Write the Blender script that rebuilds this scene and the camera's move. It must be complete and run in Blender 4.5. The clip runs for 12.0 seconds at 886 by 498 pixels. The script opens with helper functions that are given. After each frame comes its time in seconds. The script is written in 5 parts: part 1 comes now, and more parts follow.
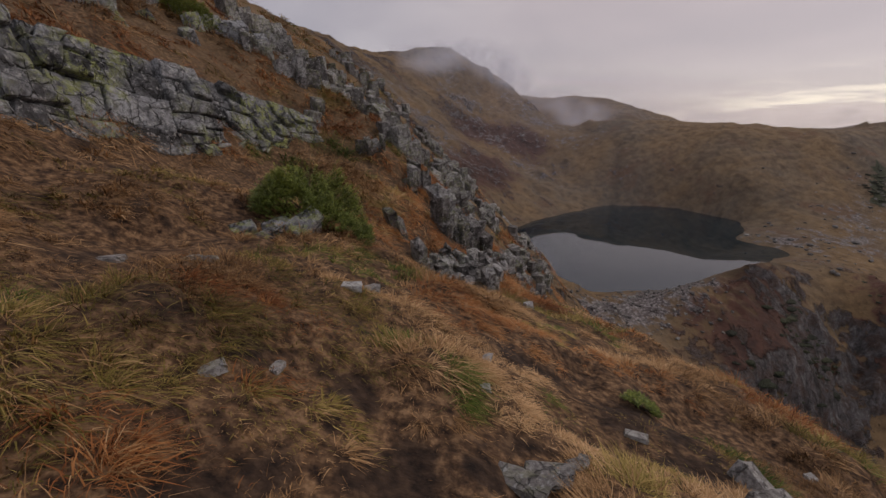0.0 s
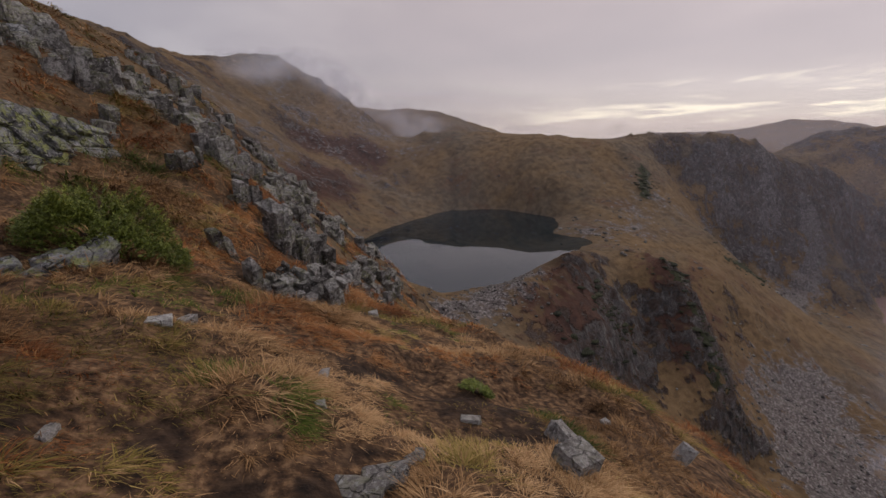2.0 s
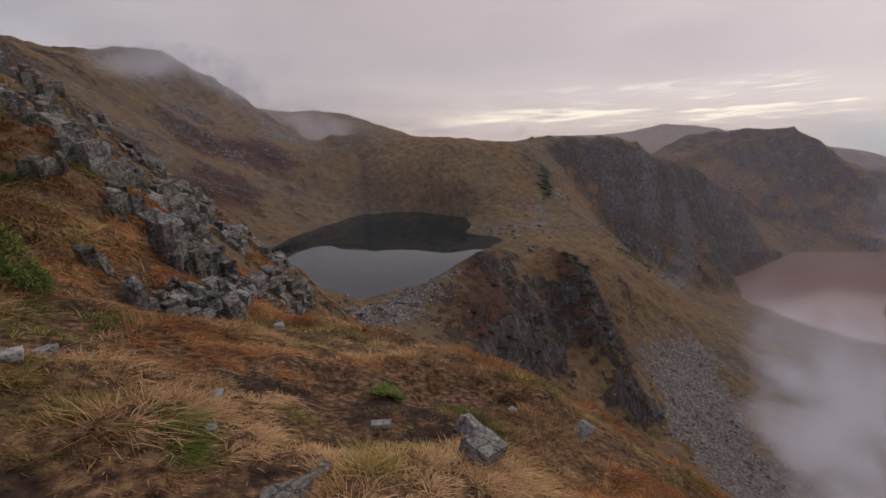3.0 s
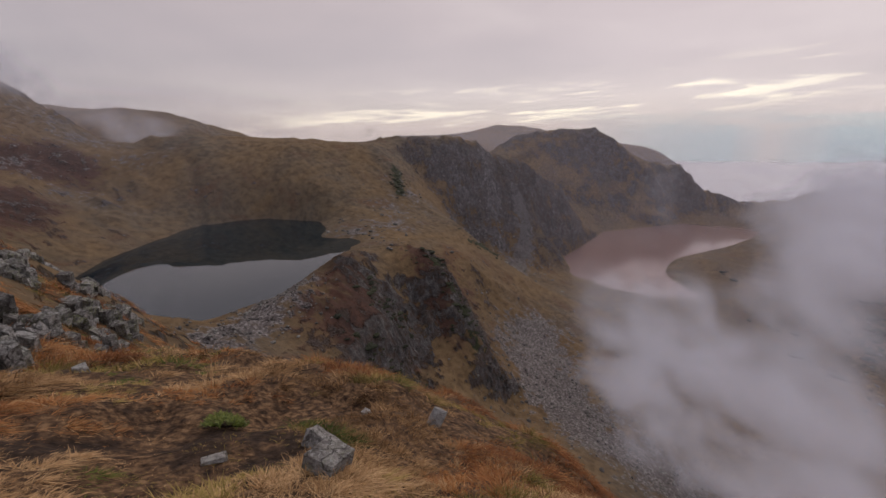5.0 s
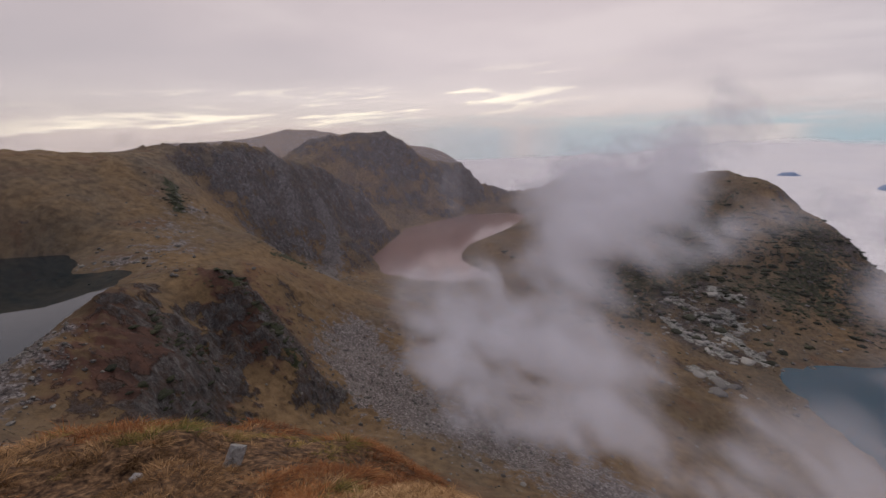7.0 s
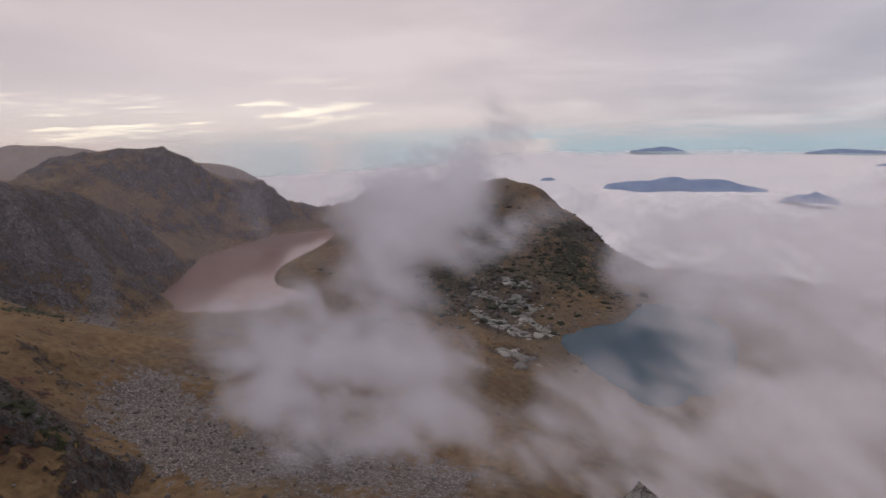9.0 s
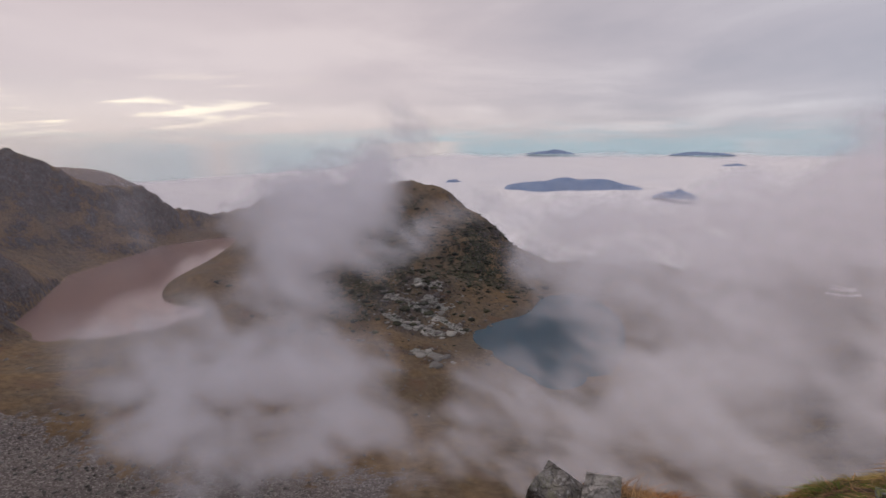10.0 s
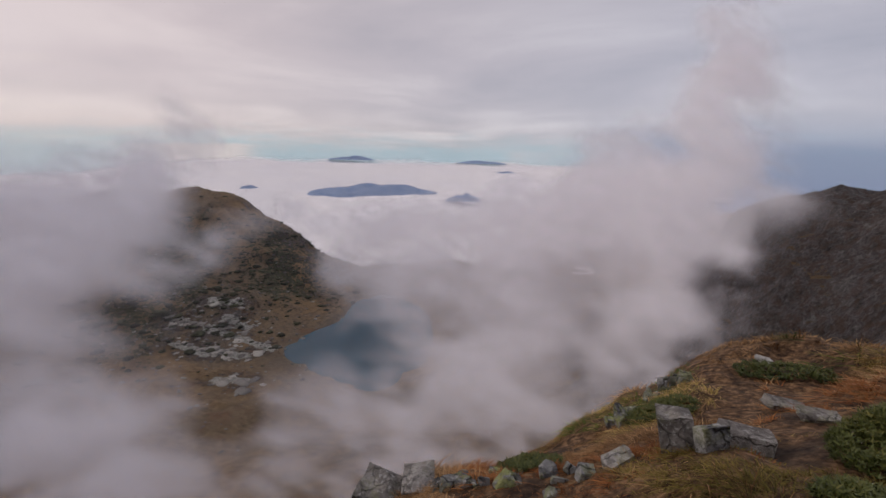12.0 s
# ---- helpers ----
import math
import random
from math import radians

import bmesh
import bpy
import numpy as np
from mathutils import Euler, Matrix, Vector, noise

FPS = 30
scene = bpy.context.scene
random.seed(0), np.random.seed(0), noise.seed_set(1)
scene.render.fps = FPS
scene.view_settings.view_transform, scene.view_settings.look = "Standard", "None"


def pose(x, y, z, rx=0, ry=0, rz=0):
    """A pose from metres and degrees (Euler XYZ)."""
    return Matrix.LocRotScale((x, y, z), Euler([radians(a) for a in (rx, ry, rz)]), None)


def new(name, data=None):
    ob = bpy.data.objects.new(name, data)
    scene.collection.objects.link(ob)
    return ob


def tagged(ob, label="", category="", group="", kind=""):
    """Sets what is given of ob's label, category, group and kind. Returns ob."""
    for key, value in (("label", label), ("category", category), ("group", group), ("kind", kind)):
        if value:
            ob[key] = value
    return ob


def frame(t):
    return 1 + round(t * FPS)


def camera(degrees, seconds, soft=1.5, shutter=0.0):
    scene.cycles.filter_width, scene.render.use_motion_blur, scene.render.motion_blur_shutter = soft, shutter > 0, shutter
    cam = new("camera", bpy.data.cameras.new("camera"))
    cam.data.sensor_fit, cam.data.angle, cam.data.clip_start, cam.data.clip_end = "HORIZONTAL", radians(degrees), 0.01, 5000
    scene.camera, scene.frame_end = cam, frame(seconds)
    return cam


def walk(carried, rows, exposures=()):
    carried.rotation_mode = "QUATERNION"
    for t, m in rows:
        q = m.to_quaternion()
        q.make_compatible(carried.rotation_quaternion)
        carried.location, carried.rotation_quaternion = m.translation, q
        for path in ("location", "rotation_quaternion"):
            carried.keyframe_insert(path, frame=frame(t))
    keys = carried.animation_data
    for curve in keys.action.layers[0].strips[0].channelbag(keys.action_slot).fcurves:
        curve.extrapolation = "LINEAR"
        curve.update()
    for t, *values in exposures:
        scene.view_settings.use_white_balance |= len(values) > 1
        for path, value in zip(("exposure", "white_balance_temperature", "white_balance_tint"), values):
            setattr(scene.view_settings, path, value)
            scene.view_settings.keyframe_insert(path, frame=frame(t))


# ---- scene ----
# ---- camera ----
cam = camera(91.5, 12.0, shutter=0.0)
ROWS = [
    (0.0, -0.217, 0.100, 1.693, 0.25, -17.51, 0.74),
    (0.5, -0.175, 0.093, 1.701, -4.74, -16.93, 0.45),
    (1.0, -0.145, 0.078, 1.697, -9.65, -16.40, 0.47),
    (1.5, -0.106, 0.053, 1.694, -15.03, -16.40, 0.55),
    (2.0, -0.057, 0.023, 1.700, -20.29, -16.28, 0.24),
    (2.5, -0.000, 0.000, 1.700, -26.63, -16.09, 0.25),
    (3.0, 0.037, -0.031, 1.699, -31.91, -15.93, -0.07),
    (3.2, 0.056, -0.042, 1.698, -33.61, -16.03, -0.05),
    (4.8, 0.181, -0.122, 1.691, -48.40, -15.88, 0.15),
    (5.0, 0.200, -0.142, 1.689, -51.20, -15.84, -0.17),
    (5.5, 0.243, -0.193, 1.688, -58.26, -15.86, -0.33),
    (6.0, 0.272, -0.232, 1.691, -63.61, -15.56, 0.22),
    (6.5, 0.300, -0.292, 1.686, -70.04, -15.35, 0.42),
    (7.0, 0.320, -0.353, 1.677, -77.14, -15.44, 0.55),
    (7.2, 0.322, -0.369, 1.673, -79.74, -15.47, 0.68),
    (8.8, 0.299, -0.431, 1.668, -99.84, -13.95, 0.63),
    (9.0, 0.293, -0.433, 1.670, -102.02, -13.88, 0.71),
    (9.5, 0.274, -0.424, 1.682, -107.49, -13.63, 0.67),
    (10.0, 0.252, -0.401, 1.700, -114.28, -13.68, 0.44),
    (10.5, 0.236, -0.378, 1.729, -121.11, -13.18, 0.17),
    (11.0, 0.208, -0.363, 1.753, -127.77, -12.87, 0.16),
    (11.5, 0.185, -0.353, 1.774, -133.58, -12.71, -0.00),
    (12.0, 0.151, -0.339, 1.797, -140.00, -12.74, -1.40),
]
walk(cam, [(t, Matrix.Translation((x, y, z)) @ pose(0, 0, 0, 0, 0, yaw) @ pose(0, 0, 0, 90 + pitch) @ pose(0, 0, 0, 0, 0, -roll))
           for t, x, y, z, yaw, pitch, roll in ROWS], exposures=[(0.0, 0.0), (12.0, 0.0)])
scene.cycles.transparent_max_bounces = 96

# ---- light: overcast evening, low veiled sun behind the far ridge ----
SUN_AZ, SUN_EL = 62.0, 38.0


def link(nt, a, b):
    nt.links.new(a, b)


def node(nt, kind, **values):
    n = nt.nodes.new(kind)
    for key, value in values.items():
        if key in n.inputs:
            n.inputs[key].default_value = value
    return n


def math_node(nt, op, a, b=None, clamp=False):
    n = nt.nodes.new("ShaderNodeMath")
    n.operation, n.use_clamp = op, clamp
    for i, v in enumerate((a, b)):
        if v is None:
            continue
        if isinstance(v, (int, float)):
            n.inputs[i].default_value = v
        else:
            nt.links.new(v, n.inputs[i])
    return n.outputs[0]


def ramp(nt, fac, stops, mode="LINEAR"):
    n = nt.nodes.new("ShaderNodeValToRGB")
    n.color_ramp.interpolation = mode
    while len(n.color_ramp.elements) < len(stops):
        n.color_ramp.elements.new(0.5)
    for e, (p, c) in zip(n.color_ramp.elements, stops):
        e.position = p
        e.color = (*c, 1) if not isinstance(c, (int, float)) else (c, c, c, 1)
    nt.links.new(fac, n.inputs[0])
    return n.outputs[0]


def mix_rgb(nt, fac, a, b, mode="MIX"):
    n = nt.nodes.new("ShaderNodeMix")
    n.data_type, n.blend_type = "RGBA", mode
    for sock, v in ((n.inputs[0], fac), (n.inputs[6], a), (n.inputs[7], b)):
        if isinstance(v, (int, float)):
            sock.default_value = v
        elif isinstance(v, tuple):
            sock.default_value = (*v, 1)
        else:
            nt.links.new(v, sock)
    return n.outputs[2]


def noise_tex(nt, vec, scale, detail=5.0, rough=0.55, distortion=0.0, out=0):
    n = node(nt, "ShaderNodeTexNoise", Scale=scale, Detail=detail, Roughness=rough, Distortion=distortion)
    if vec is not None:
        nt.links.new(vec, n.inputs["Vector"])
    return n.outputs[out]


def make_world():
    world = bpy.data.worlds.new("sky")
    scene.world = world
    world.use_nodes = True
    nt = world.node_tree
    bg = nt.nodes["Background"]
    sky = nt.nodes.new("ShaderNodeTexSky")
    sky.sky_type, sky.sun_disc = "NISHITA", False
    sky.sun_elevation, sky.sun_rotation = radians(SUN_EL), radians(SUN_AZ)
    sky.altitude, sky.air_density, sky.dust_density = 2500, 1.0, 2.0
    coord = nt.nodes.new("ShaderNodeTexCoord").outputs["Generated"]
    sep = nt.nodes.new("ShaderNodeSeparateXYZ")
    link(nt, coord, sep.inputs[0])
    x, y, z = sep.outputs
    up = math_node(nt, "MAXIMUM", z, 0.0)
    # the cloud deck as a flat layer overhead: its texture shrinks towards the horizon
    depth = math_node(nt, "ADD", up, 0.09)
    comb = nt.nodes.new("ShaderNodeCombineXYZ")
    link(nt, math_node(nt, "DIVIDE", x, depth), comb.inputs[0])
    link(nt, math_node(nt, "DIVIDE", y, depth), comb.inputs[1])
    deck = comb.outputs[0]
    broad = noise_tex(nt, deck, 0.42, 6, 0.55, 0.35)
    fine = noise_tex(nt, deck, 1.6, 6, 0.6, 0.2)
    # direction to the sun along the ground: 1 towards it, 0 away
    sx, sy = math.sin(radians(SUN_AZ)), math.cos(radians(SUN_AZ))
    toward = math_node(nt, "ADD", math_node(nt, "MULTIPLY", x, sx), math_node(nt, "MULTIPLY", y, sy))
    glow = ramp(nt, toward, [(0.25, 0.0), (0.95, 1.0)], "EASE")
    low = ramp(nt, z, [(0.0, 0.85), (0.2, 0.75), (0.5, 0.0)], "EASE")
    warm = math_node(nt, "MULTIPLY", glow, low)
    # grey lavender cloud, paler and pink toward the sun near the horizon
    cloud = ramp(nt, broad, [(0.32, (0.44, 0.395, 0.425)), (0.5, (0.55, 0.48, 0.50)), (0.66, (0.68, 0.60, 0.605))])
    cloud = mix_rgb(nt, math_node(nt, "MULTIPLY", warm, 0.58), cloud, (0.83, 0.66, 0.61))
    # bluer on the side away from the sun
    away = ramp(nt, math_node(nt, "ADD", math_node(nt, "MULTIPLY", toward, 0.5), 0.5), [(0.3, 1.0), (0.85, 0.0)], "EASE")
    cloud = mix_rgb(nt, away, cloud, mix_rgb(nt, 1.0, cloud, (0.91, 1.0, 1.08), "MULTIPLY"))
    # darker overhead on the side of the high slope
    across = math_node(nt, "SUBTRACT", math_node(nt, "MULTIPLY", x, sy), math_node(nt, "MULTIPLY", y, sx))
    heavy = ramp(nt, math_node(nt, "ADD", math_node(nt, "MULTIPLY", across, 0.5), 0.5), [(0.1, 0.80), (0.45, 0.88), (0.62, 1.0)], "EASE")
    cloud = mix_rgb(nt, 1.0, cloud, heavy, "MULTIPLY")
    # long gaps in the deck low over the sun, climbing southward: pale yellow light
    level = math_node(nt, "SUBTRACT", z, math_node(nt, "ADD", math_node(nt, "MULTIPLY", across, 0.085), 0.036))
    streak = nt.nodes.new("ShaderNodeCombineXYZ")
    link(nt, math_node(nt, "MULTIPLY", across, 1.9), streak.inputs[0])
    link(nt, math_node(nt, "MULTIPLY", level, 21.0), streak.inputs[1])
    gapn = math_node(nt, "ADD", math_node(nt, "MULTIPLY", noise_tex(nt, streak.outputs[0], 1.9, 6, 0.6, 0.5), 0.72), math_node(nt, "MULTIPLY", fine, 0.28))
    band = ramp(nt, math_node(nt, "ADD", level, 0.1), [(0.055, 0.0), (0.085, 0.9), (0.105, 1.0), (0.135, 0.5), (0.175, 0.0)], "EASE")
    reach = ramp(nt, math_node(nt, "ADD", math_node(nt, "MULTIPLY", across, 0.5), 0.5), [(0.16, 0.0), (0.33, 1.0), (0.66, 1.0), (0.84, 0.0)], "EASE")
    sunside = ramp(nt, toward, [(0.4, 0.0), (0.7, 1.0)])
    lit = math_node(nt, "MULTIPLY", math_node(nt, "MULTIPLY", band, reach), sunside)
    cloud = mix_rgb(nt, math_node(nt, "MULTIPLY", lit, 0.45), cloud, (0.88, 0.74, 0.69))
    gap = math_node(nt, "MULTIPLY", ramp(nt, gapn, [(0.50, 0.0), (0.59, 1.0)], "EASE"), lit)
    cloud = mix_rgb(nt, gap, cloud, (1.25, 1.10, 0.90))
    # blue haze under the deck, away from the sun, deepest to the south
    side = ramp(nt, math_node(nt, "ADD", math_node(nt, "MULTIPLY", across, 0.5), 0.5), [(0.50, 0.0), (0.66, 0.8), (0.9, 1.0)])
    haze = ramp(nt, math_node(nt, "ADD", math_node(nt, "ADD", z, 0.1), math_node(nt, "MULTIPLY", math_node(nt, "SUBTRACT", fine, 0.5), 0.07)),
                [(0.0, 1.0), (0.095, 0.95), (0.145, 0.0)])
    haze = math_node(nt, "MULTIPLY", haze, ramp(nt, noise_tex(nt, deck, 0.3, 3, 0.5), [(0.40, 0.2), (0.56, 1.0)]))
    cloud = mix_rgb(nt, math_node(nt, "MULTIPLY", math_node(nt, "MULTIPLY", haze, side), 0.85), cloud, (0.30, 0.45, 0.54))
    south = ramp(nt, math_node(nt, "SUBTRACT", 0.0, y), [(0.90, 0.0), (0.985, 1.0)], "EASE")
    deep = ramp(nt, math_node(nt, "ADD", z, 0.1), [(0.0, 1.0), (0.10, 0.9), (0.19, 0.0)], "EASE")
    cloud = mix_rgb(nt, math_node(nt, "MULTIPLY", south, deep), cloud, (0.155, 0.21, 0.36))
    skycol = mix_rgb(nt, 1.0, sky.outputs[0], (0.012, 0.012, 0.012), "MULTIPLY")
    link(nt, mix_rgb(nt, 1.0, cloud, skycol, "ADD"), bg.inputs[0])
    bg.inputs[1].default_value = 0.92


make_world()
sun = new("sun", bpy.data.lights.new("sun", "SUN"))
sun.data.energy, sun.data.angle, sun.data.color = 0.75, radians(20), (1.0, 0.86, 0.74)
sun.matrix_world = pose(0, 0, 0, 90 - SUN_EL, 0, 180 - SUN_AZ)

# ---- the lie of the land: ridge, foot and shore lines in metres ----
LAKE_A, LAKE_B, LAKE_C = -108.0, -266.0, -305.0
SHORE_A = [(66, 406), (92, 440), (123, 465), (193, 513), (240, 512), (272, 496), (301, 433), (282, 395), (254, 366), (273, 330), (229, 298), (187, 277), (139, 255), (92, 255), (70, 300), (58, 350)]
SHORE_B = [(860, 355), (762, 300), (728, 207), (732, 147), (785, 86), (869, 154), (986, 163), (1089, 125), (1257, 61), (1392, 40), (1435, 76), (1376, 237), (1136, 369)]
SHORE_C = [(576, -315), (608, -382), (617, -449), (675, -534), (666, -603), (535, -584), (409, -453), (392, -333), (462, -318)]
RIDGES = {}


def ridge(name, *points):
    """A crest, foot or valley line of the land: x, y, height."""
    RIDGES[name] = list(points)


ridge("home_slope", (-60, 5, 28), (-25, 12, 12), (-9.4, 17.9, 6.1), (-9.9, 22.1, 6.1), (-10, 26.3, 6.4), (-8.7, 32, 5.8), (-7.4, 35.4, 5.2), (-5.6, 37.7, 3.9))
ridge("flank", (-3.4, 37, 1.5), (-2.2, 36, -0.5), (0, 34.1, -2.9), (1.8, 34, -4.3), (4.9, 33.7, -7.5), (7.7, 33.2, -10.2), (8.5, 28.8, -11.3))
ridge("behind_flank", (-20, 90, 2), (0, 95, -22), (14, 85, -35), (26, 75, -46))
ridge("wall_top", (-6.6, 5.9, 3.0), (-6.3, 7.2, 2.95), (-5.6, 9.1, 2.6), (-4.7, 10.4, 2.1), (-3.5, 11.4, 1.3))
ridge("wall_foot", (-4.9, 5.0, 1.6), (-5.0, 6.0, 1.4), (-4.7, 7.0, 1.25), (-4.1, 8.3, 1.0), (-3.4, 9.4, 0.8), (-2.8, 10.5, 0.8))
ridge("wall_back", (-7.7, 9.5, 3.8), (-7.6, 13.2, 4.4), (-5.4, 14.2, 3.4), (-3.8, 15.7, 2.3), (-9, 2, 4.6))
ridge("crag_top", (-2.2, 13, 1.6), (-1.0, 9.4, -0.2), (0.6, 14.1, -1.6))
ridge("crag_foot", (-1.0, 7.1, -0.5), (-0.3, 7.6, -1.2), (0.7, 8, -1.6), (2.1, 11.9, -3.2))
ridge("brow", (2.1, 10.7, -3.0), (3.1, 8.4, -2.7), (3.8, 7, -2.6), (4.8, 5.2, -2.6), (5.1, 4.1, -2.6), (5.3, 3, -2.8), (5.3, 2, -2.8), (5.0, 1.2, -2.9), (4.3, 0.2, -2.7), (3.2, -1.2, -2.0), (2.8, -2.2, -1.5))
ridge("under_brow", (5.5, 14, -9), (8, 10, -8), (9.5, 6, -8), (9.5, 1, -8.5), (8, -2, -7.5), (6, -5, -6.5), (5, -9, -7))
ridge("south_brow", (2.5, -2.8, -1.2), (2.0, -3.7, -1.25), (1.2, -4.6, -1.0), (1.0, -5.8, -0.82), (0.7, -7.3, -0.8), (-0.1, -8.3, -1.0), (-1.2, -8.6, -0.8))
ridge("south_back", (-4, -8, -0.5), (-8, -7, 1.5), (-4, -3, 1.9), (-9, -2, 4.4))
ridge("under_south", (4, -13, -9), (0, -16, -9), (-8, -17, -6))
ridge("home_east", (20, 25, -24), (24, 8, -24), (22, -10, -24), (14, -26, -22))
ridge("home_scarp", (55, 40, -62), (70, 15, -80), (62, -25, -85), (40, -60, -80), (0, -80, -60))
ridge("home_talus", (130, 70, -130), (150, 20, -160), (140, -60, -172), (100, -140, -178), (20, -180, -155))
ridge("home_back", (-60, -30, 26), (-150, 60, 75), (-200, -100, 70), (-250, 300, 120), (-180, -300, 20))
ridge("saddle", (12, 48, -21), (36, 104, -54), (60, 170, -84), (92, 236, -105))
ridge("dam", (100, 238, -104), (122, 215, -97), (183, 241, -95), (212, 246, -98), (225, 270, -101))
ridge("spur_a", (217, 249, -103), (193, 217, -111), (172, 190, -116), (140, 178, -116))
ridge("spur_a_foot", (110, 150, -118), (152, 163, -146), (180, 170, -152), (215, 195, -152), (240, 222, -140))
ridge("spur_b", (279, 262, -103), (285, 240, -107), (272, 212, -120), (258, 189, -140), (246, 153, -174))
ridge("spur_b_foot", (295, 255, -124), (300, 232, -138), (285, 190, -166), (262, 150, -186))
ridge("valley", (407, 214, -193), (345, 190, -198), (339, 163, -204), (253, 142, -198), (231, 119, -199), (238, 75, -198), (225, 10, -205), (235, -100, -225), (300, -220, -270))
ridge("valley_mid", (365, 163, -211), (480, 100, -240), (560, -20, -265), (480, -160, -285), (400, -260, -300))
ridge("slope_p", (470, 470, -62), (407, 385, -106), (442, 327, -123), (330, 330, -108), (366, 262, -135), (527, 288, -198), (577, 300, -220), (640, 330, -235))
ridge("gorge", (600, 398, -205), (724, 341, -249), (773, 353, -224), (850, 400, -240))
ridge("crest_p", (590, 560, -27), (618, 539, -24), (624, 501, -26), (663, 483, -40), (749, 463, -65), (863, 440, -93), (970, 420, -138))
ridge("face_p", (560, 500, -78), (600, 450, -110), (680, 430, -135), (780, 410, -165), (900, 385, -215))
ridge("plateau", (234, 723, -19), (276, 676, -14), (319, 612, -16), (354, 569, -22), (379, 546, -25), (436, 522, -28), (508, 524, -28), (563, 540, -26))
ridge("cirque", (235, 552, -60), (271, 524, -71), (320, 460, -67), (392, 455, -72))
ridge("plateau_back", (333, 836, -51), (425, 770, -56), (520, 710, -62), (623, 690, -65), (740, 673, -68), (936, 1172, -138), (1091, 1030, -140))
ridge("peak_m", (-150, 600, 88), (-116, 690, 86), (-82, 796, 92), (13, 850, 106), (76, 847, 73), (121, 841, 39), (163, 804, 3), (223, 768, -55))
ridge("foot_m", (-20, 420, -40), (24, 650, -20), (60, 540, -62), (129, 606, -72))
ridge("hill_m", (205, 1182, 43), (305, 1109, 36), (339, 1047, 9), (378, 926, -28))
ridge("back_m", (-100, 1300, 40), (200, 1900, 0), (800, 2000, -60))
ridge("peak_q", (1265, 806, -88), (1311, 729, -47), (1344, 667, -25), (1399, 542, -18), (1427, 463, -41), (1428, 400, -105), (1411, 345, -135))
ridge("peak_q_foot", (1100, 560, -165), (1180, 470, -205), (1280, 380, -220))
ridge("peak_r", (1375, 420, -165), (1437, 357, -132), (1476, 268, -128), (1500, 222, -185), (1547, 104, -232))
ridge("peak_r_foot", (1420, 260, -240), (1460, 160, -252))
ridge("far_f", (1751, 2185, -115), (2155, 2087, -60), (2400, 1800, -53), (2546, 1588, 15), (2686, 1336, -10), (2774, 1143, -76))
ridge("far_g", (2299, 691, -80), (2342, 524, -106), (2358, 449, -155), (2290, 390, -250), (2300, 320, -380), (2350, 150, -500), (2500, -200, -560), (2700, 400, -480))
ridge("far_shore", (1699, 73, -250), (1699, -50, -215), (1643, -154, -168), (1520, -111, -156))
ridge("hill_d", (1496, -111, -150), (1426, -266, -140), (1336, -419, -125), (1295, -479, -114), (1235, -547, -127), (1109, -578, -187), (983, -598, -234), (867, -593, -280), (760, -530, -301))
ridge("hill_d_west", (1091, -364, -225), (928, -206, -245), (762, -300, -282), (700, -300, -298), (600, -220, -300), (790, -129, -275))
ridge("neck", (956, 107, -250), (1078, 31, -238), (1200, -31, -223), (860, 60, -262), (720, 40, -268))
ridge("valley_far", (1300, -900, -420), (1800, -500, -440), (1000, -900, -360), (520, -700, -312))
ridge("range_r", (1032, -1352, -380), (920, -1420, -390), (809, -1496, -380), (600, -1500, -420), (729, -1077, -365), (353, -828, -345))
ridge("scarp_e", (81, -686, -128), (65, -647, -60), (27, -640, -46), (-15, -630, -34), (-53, -618, -29), (-120, -500, -18))
ridge("scarp_e_foot", (230, -700, -330), (86, -513, -195), (27, -430, -197), (-14, -400, -173))
ridge("peak_m_back", (89, 1046, -8), (181, 983, -53), (263, 913, -87))
ridge("behind_p", (817, 577, -93), (902, 538, -117), (1009, 487, -157), (1117, 439, -210))
ridge("behind_q", (1524, 1135, -178), (1742, 982, -210), (1856, 745, -203), (1827, 524, -229))
ridge("behind_d", (1895, -139, -330), (1860, -389, -400), (1642, -607, -410), (1372, -721, -430), (1162, -781, -440))
ridge("terrace", (-4.1, 4.2, 1.2), (-4.0, 5.0, 1.15), (-3.4, 5.2, 0.9), (-3.1, 6.3, 0.65), (-3.1, 3.2, 0.9), (-2.8, 3.7, 0.72))
ridge("beyond_q", (1720, 300, -370), (1900, 420, -410), (2120, 470, -440), (1850, 130, -410), (1980, -80, -430), (2050, -350, -450))
GULLY = [(236, 600), (222, 570), (212, 540), (204, 515)]
RINGS = [(5200, a, -620) for a in range(50, 180, 15)] + [(5200, a, -300) for a in range(-15, 50, 15)] + [(5200, a, -350) for a in range(180, 345, 20)]


def noise2(x, y, seed):
    """Smooth value noise of unit cell, from -1 to 1."""
    xi, yi = np.floor(x).astype(np.int64), np.floor(y).astype(np.int64)
    u, v = x - xi, y - yi
    u, v = u * u * u * (u * (u * 6 - 15) + 10), v * v * v * (v * (v * 6 - 15) + 10)

    def corner(a, b):
        h = (a * 374761393 + b * 668265263 + seed * 974634777) & 0xFFFFFFFF
        h = ((h ^ (h >> 13)) * 1274126177) & 0xFFFFFFFF
        return ((h ^ (h >> 16)) & 0xFFFF) / 32767.5 - 1.0

    a, b, c, d = corner(xi, yi), corner(xi + 1, yi), corner(xi, yi + 1), corner(xi + 1, yi + 1)
    return (a * (1 - u) + b * u) * (1 - v) + (c * (1 - u) + d * u) * v


